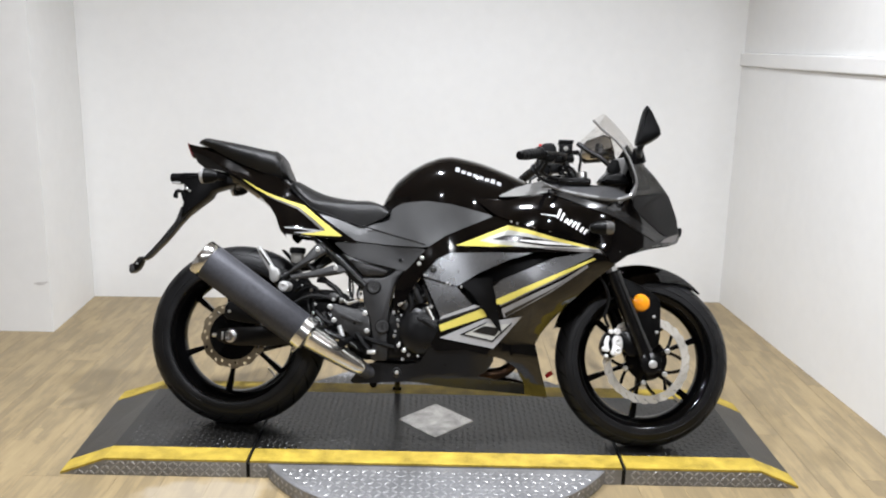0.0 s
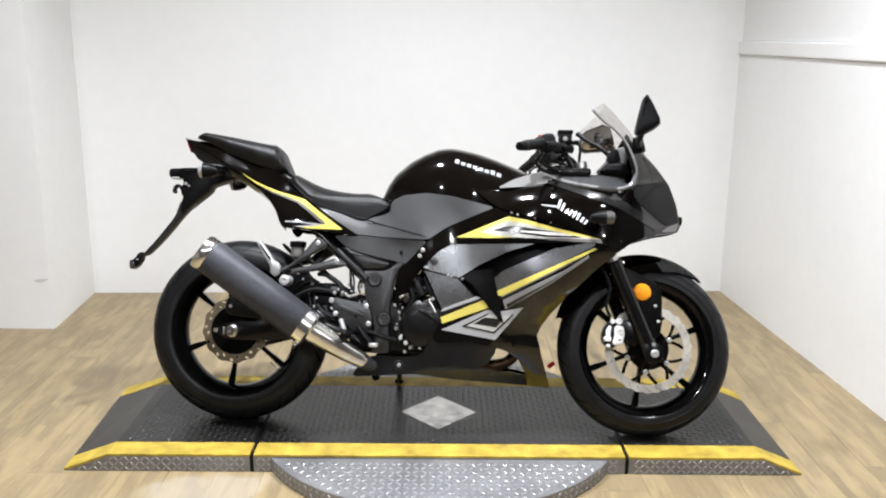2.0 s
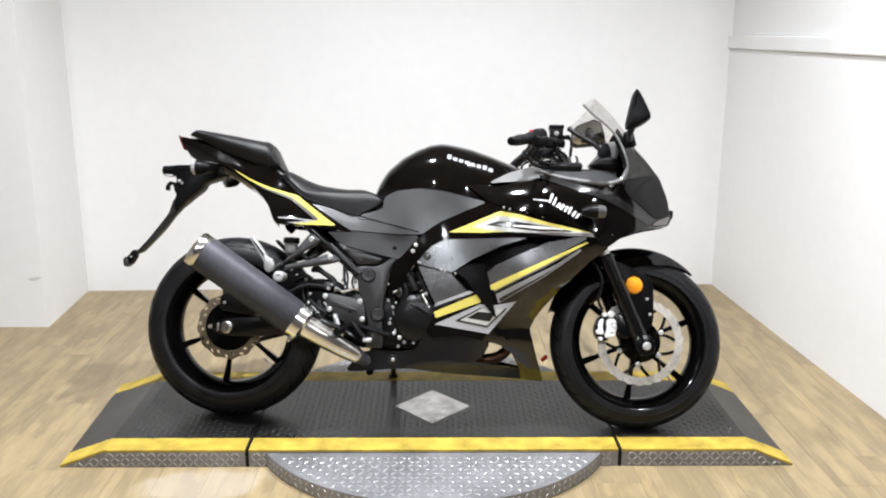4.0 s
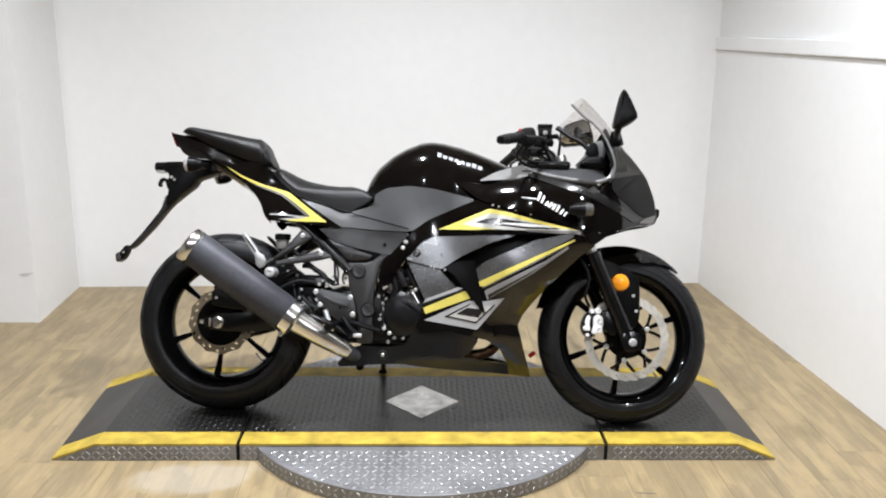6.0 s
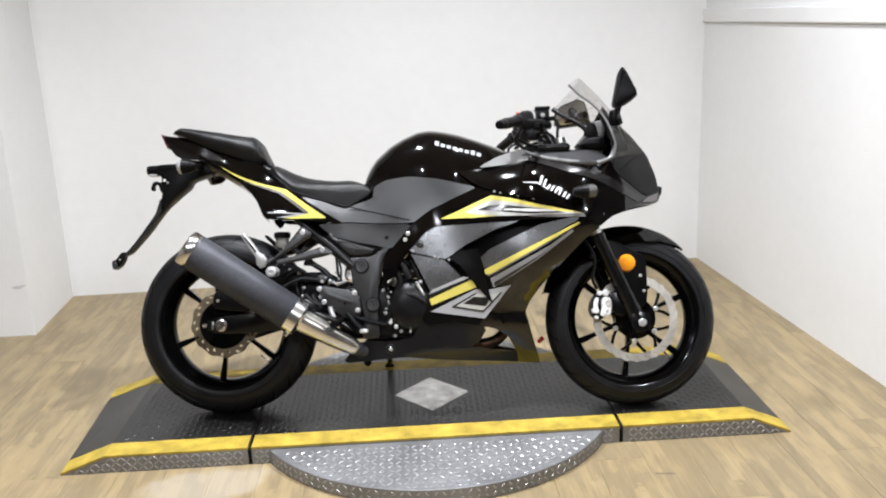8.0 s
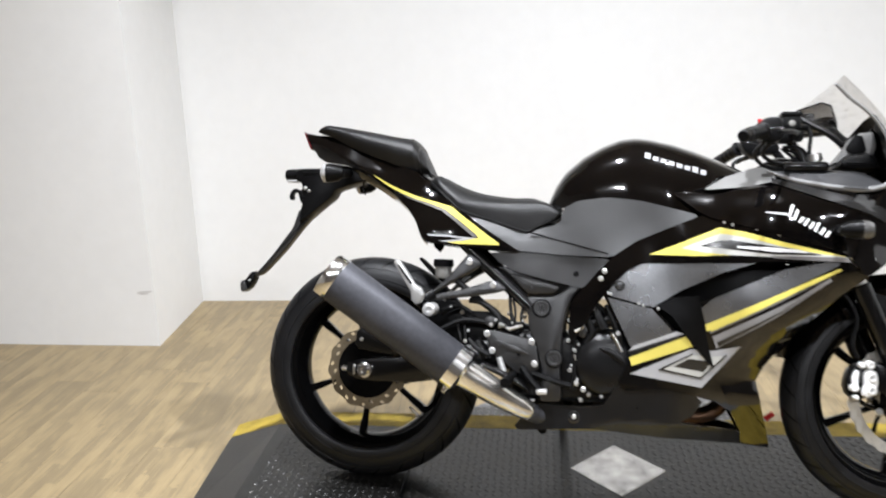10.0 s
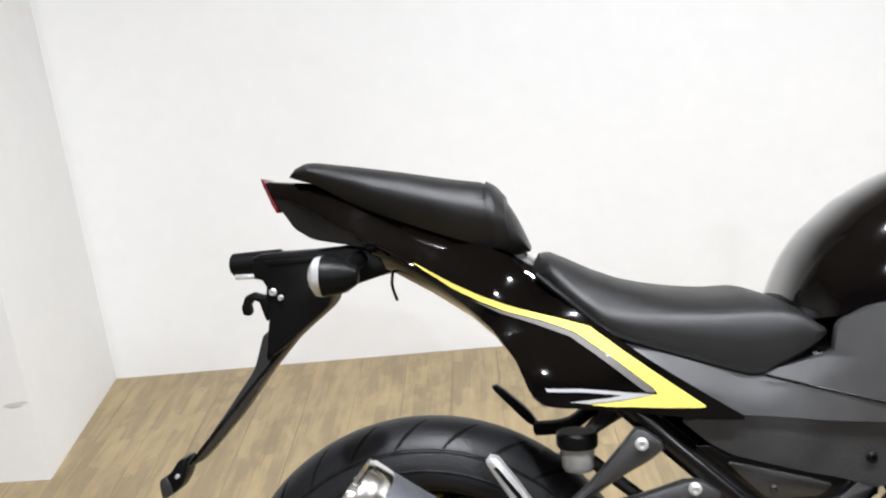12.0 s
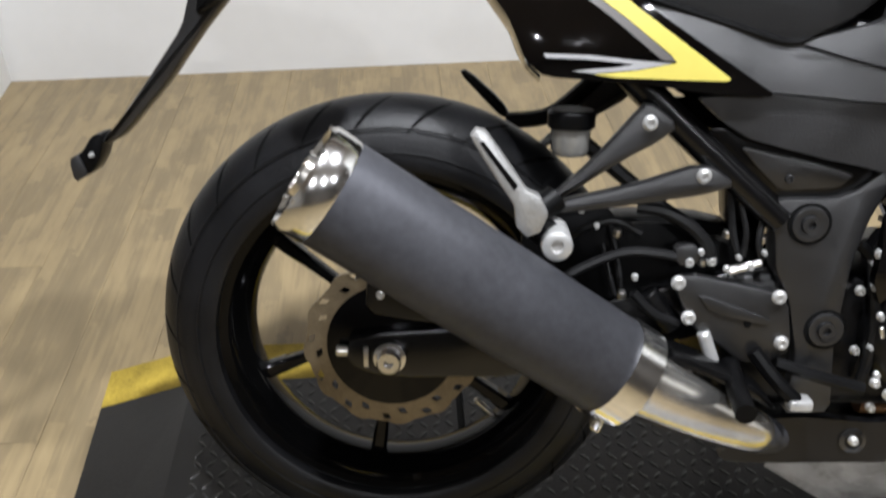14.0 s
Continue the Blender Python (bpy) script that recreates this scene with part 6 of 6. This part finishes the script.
rimline = [(0.327, 0.842), (0.384, 0.821), (0.441, 0.809), (0.498, 0.800), (0.558, 0.798), (0.597, 0.808), (0.615, 0.836), (0.614, 0.867), (0.606, 0.901)]
both("screen_rim", lambda: tube([(x, -nose(x, z) - 0.006, z) for x, z in rimline], lambda q: 0.0065 * min(1, 0.35 + 4 * q, 0.3 + 3 * (1 - q)), 8), EDGE_GREY, screen, "pale grey lower rim")

# handlebars
for s in (-1, 1):
    up = 0.014 if s > 0 else 0.0
    bar = part("handlebar", tube([(0.425, 0.095 * s, 0.868), (0.395, 0.098 * s, 0.915), (0.36, 0.115 * s, 0.944), (0.32, 0.175 * s, 0.938 + up), (0.247, 0.338 * s, 0.898 + up)], 0.011, 12), FRAME_BLACK, bike, "black clip-on handlebar with rubber grip")
    grip = part("grip", tube([(0.306, 0.205 * s, 0.931 + up), (0.28, 0.265 * s, 0.917 + up), (0.254, 0.322 * s, 0.902 + up)], 0.0155, 14), TYRE, bar, "black rubber grip")
    for k in range(5):
        q = 0.12 + 0.16 * k
        p = Vector((0.306 - 0.052 * q, (0.205 + 0.117 * q) * s, 0.931 + up - 0.029 * q))
        part("grip_rib", rod(p, p + Vector((-0.0022, 0.005 * s, -0.0012)), 0.0172, 0.0172, 14), MATTE_BLACK, grip)
    part("flange", rod((0.308, 0.200 * s, 0.932 + up), (0.305, 0.206 * s, 0.930 + up), 0.021, 0.021, 18), TYRE, bar)
    part("bar_end", rod((0.255, 0.320 * s, 0.903 + up), (0.243, 0.347 * s, 0.896 + up), 0.0145, 0.0135, 16, 0.003), MATTE_BLACK, bar)
    part("switch_block", plate([(0.302, 0.922 + up), (0.306, 0.958 + up), (0.322, 0.970 + up), (0.350, 0.972 + up), (0.362, 0.955), (0.360, 0.918), (0.338, 0.906)], 0.145 * s - 0.032, 0.145 * s + 0.032, 0.009, 1), MATTE_BLACK, bar)
    part("block_seam", plate([(0.300, 0.938 + up), (0.300, 0.942 + up), (0.364, 0.944), (0.364, 0.940)], 0.145 * s - 0.033, 0.145 * s + 0.033, 0.0008, 0), BLACK_DECAL, bar)
    part("lever", tube([(0.382, 0.110 * s, 0.930), (0.392, 0.16 * s, 0.932 + up), (0.365, 0.25 * s, 0.922 + up), (0.325, 0.345 * s, 0.906 + 1.6 * up)], lambda q: 0.0075 - 0.0025 * q, 10), MATTE_BLACK, bar)
    part("lever_tip", rod((0.329, 0.336 * s, 0.907 + 1.6 * up), (0.321, 0.354 * s, 0.904 + 1.6 * up), 0.0075, 0.0065, 12, 0.002), MATTE_BLACK, bar)
    part("lever_clamp", plate([(0.352, 0.916), (0.356, 0.950), (0.388, 0.950), (0.400, 0.934), (0.392, 0.915)], 0.105 * s - 0.02, 0.105 * s + 0.02, 0.005, 1), MATTE_BLACK, bar)
    part("mirror_boss", rod((0.388, 0.10 * s, 0.935), (0.394, 0.10 * s, 0.958), 0.008, 0.007, 10), MATTE_BLACK, bar)
res = part("brake_reservoir", slab(0.373, 0.417, -0.095, -0.048, 0.952, 0.990, 0.005), MATTE_BLACK, bike, "black brake fluid reservoir")
part("reservoir_lid", slab(0.370, 0.420, -0.098, -0.045, 0.986, 0.997, 0.003), MATTE_BLACK, res)
part("lid_screw", rod((0.379, -0.085, 0.996), (0.379, -0.085, 0.9985), 0.004, 0.0035, 8), STEEL, res)
part("sight_glass", lathe([(0.008, 0), (0.008, 0.002), (0.005, 0.003), (0, 0.003)], Matrix.Translation((0.395, -0.094, 0.968)) @ SIDE, 16), BROWN_FLUID, res)
part("master_cylinder", rod((0.418, -0.075, 0.938), (0.345, -0.115, 0.930), 0.015, 0.012, 16), MATTE_BLACK, res)
part("hose_union", rod((0.418, -0.058, 0.962), (0.440, -0.048, 0.964), 0.007, 0.009, 12), MATTE_BLACK, res)
part("brake_hose", tube([(0.438, -0.049, 0.964), (0.448, -0.052, 0.945), (0.444, -0.058, 0.90), (0.450, -0.06, 0.85)], 0.005, 8), HOSE, bike)
part("throttle_cable", tube([(0.335, -0.150, 0.912), (0.318, -0.14, 0.886), (0.345, -0.12, 0.868), (0.40, -0.10, 0.862)], 0.005, 8), HOSE, bike)
part("throttle_cable", tube([(0.320, -0.150, 0.914), (0.300, -0.14, 0.884), (0.325, -0.12, 0.858), (0.38, -0.10, 0.850)], 0.005, 8), HOSE, bike)
part("throttle_cable", tube([(0.335, 0.150, 0.920), (0.29, 0.16, 0.90), (0.30, 0.13, 0.862), (0.38, 0.10, 0.850)], 0.005, 8), HOSE, bike)
part("fork_top", rod((0.402, -0.066, 0.860), (0.411, -0.066, 0.893), 0.0135, 0.0125, 16, 0.002), STEEL, bike)
part("steering_head", plate([(0.30, 0.80), (0.315, 0.862), (0.36, 0.885), (0.41, 0.88), (0.44, 0.82), (0.40, 0.78)], -0.085, 0.085, 0.012), FRAME_BLACK, bike)
part("fork_clamp", slab(0.37, 0.48, -0.12, 0.12, 0.845, 0.87, 0.01), FRAME_BLACK, bike)
for s in (-1, 1):
    part("fork_cap", rod((0.452, 0.094 * s, 0.87), (0.447, 0.094 * s, 0.89), 0.018), STEEL, bike)
for k in range(3):
    part("control_cable", tube([(0.37, -0.115 + 0.01 * k, 0.905), (0.42, -0.10, 0.90 - 0.02 * k), (0.45, -0.08, 0.84), (0.44, -0.06, 0.75)], 0.004, 6), MATTE_BLACK, bike)

part("kill_switch", rod((0.312, -0.150, 0.955), (0.308, -0.150, 0.969), 0.006, 0.0055, 12, 0.002), RED_TAG, bike, "small red switch")

# side stand and tag
stand = part("side_stand", tube([(-0.15, 0.09, 0.215), (-0.165, 0.23, 0.165), (-0.18, 0.352, 0.119)], 0.011, 10), FRAME_BLACK, bike, "black steel side stand")
part("stand_foot", rod((-0.198, 0.360, 0.112), (-0.165, 0.360, 0.112), 0.009, 0.009, 12), FRAME_BLACK, stand)
for y in (-0.032, 0.032):
    part("header_pipe", tube([(0.19, y, 0.46), (0.262, y, 0.385), (0.262, y * 0.9, 0.285), (0.215, y * 0.8, 0.222), (0.10, y * 0.7, 0.212), (-0.08, y * 0.6, 0.212)], 0.017, 14), HEADER, bike, "browned exhaust header pipe")
part("radiator", slab(0.27, 0.302, -0.12, 0.12, 0.40, 0.60, 0.006), ENGINE, bike, "black radiator")
part("red_cap", rod((0.362, 0.02, 0.212), (0.382, 0.02, 0.228), 0.007), RED_TAG, bike, "small red plastic cap")

# ---- floor planks, laid along the room ----
PW, PL = 0.148, 1.22
PMESH = bmesh.new()
slab(-PW / 2 + 0.0003, PW / 2 - 0.0003, -PL / 2 + 0.0003, PL / 2 - 0.0003, -0.004, 0.0, 0, PMESH)
bmesh.ops.bevel(PMESH, geom=[e for e in PMESH.edges if e.verts[0].co.z > -0.001 and e.verts[1].co.z > -0.001], offset=0.0004, segments=1, affect="EDGES")
pme = bpy.data.meshes.new("plank")
PMESH.to_mesh(pme)
PMESH.free()
pme.materials.append(WOOD)
floor_ob = bpy.data.objects["floor"]
cols = int((3.95 - LEFT) / PW) + 1
far, near = [], []
for i in range(cols):
    x = LEFT + (i + 0.5) * PW
    shift = random.random() * PL
    y = BACK + 0.15 + PL / 2 - shift
    while y > REAR - PL:
        near.append((x, y)) if (y > -1.9 and -3.2 < x < 1.75) else far.append((x, y))
        y -= PL
for x, y in near:
    ob = new("plank", pme)
    ob.parent = floor_ob
    lo, hi = max(y - PL / 2, REAR), min(y + PL / 2, BACK + 0.15)
    ob.location = (x, (lo + hi) / 2, 0)
    ob.scale = (1, (hi - lo) / PL, 1)
vs, fs = [], []
for x, y in far:
    lo, hi = max(y - PL / 2, REAR) + 0.0003, min(y + PL / 2, BACK + 0.15) - 0.0003
    if hi - lo < 0.02:
        continue
    n = len(vs)
    vs += [(x - PW / 2 + 0.0003, lo, 0), (x + PW / 2 - 0.0003, lo, 0), (x + PW / 2 - 0.0003, hi, 0), (x - PW / 2 + 0.0003, hi, 0)]
    fs.append((n, n + 1, n + 2, n + 3))
rest = bpy.data.meshes.new("far_planks")
rest.from_pydata(vs, [], fs)
rest.materials.append(WOOD)
ob = tagged(new("far_planks", rest), kind="stuff")
ob.parent = floor_ob
bm = bmesh.new()
bm.faces.new([bm.verts.new((0.669 + 0.032 * math.cos(t), -0.438 + 0.006 * math.sin(t) * (1 + 0.4 * math.cos(2 * t)) - 0.004 * math.cos(t), 0.0007)) for t in [k * math.pi / 8 for k in range(16)]])
part("scuff_mark", bm, surf("dark_floor_scuff", (0.16, 0.135, 0.10), 0.6, var=0.3, scale=60), floor_ob, "dark scuff", smooth=False)
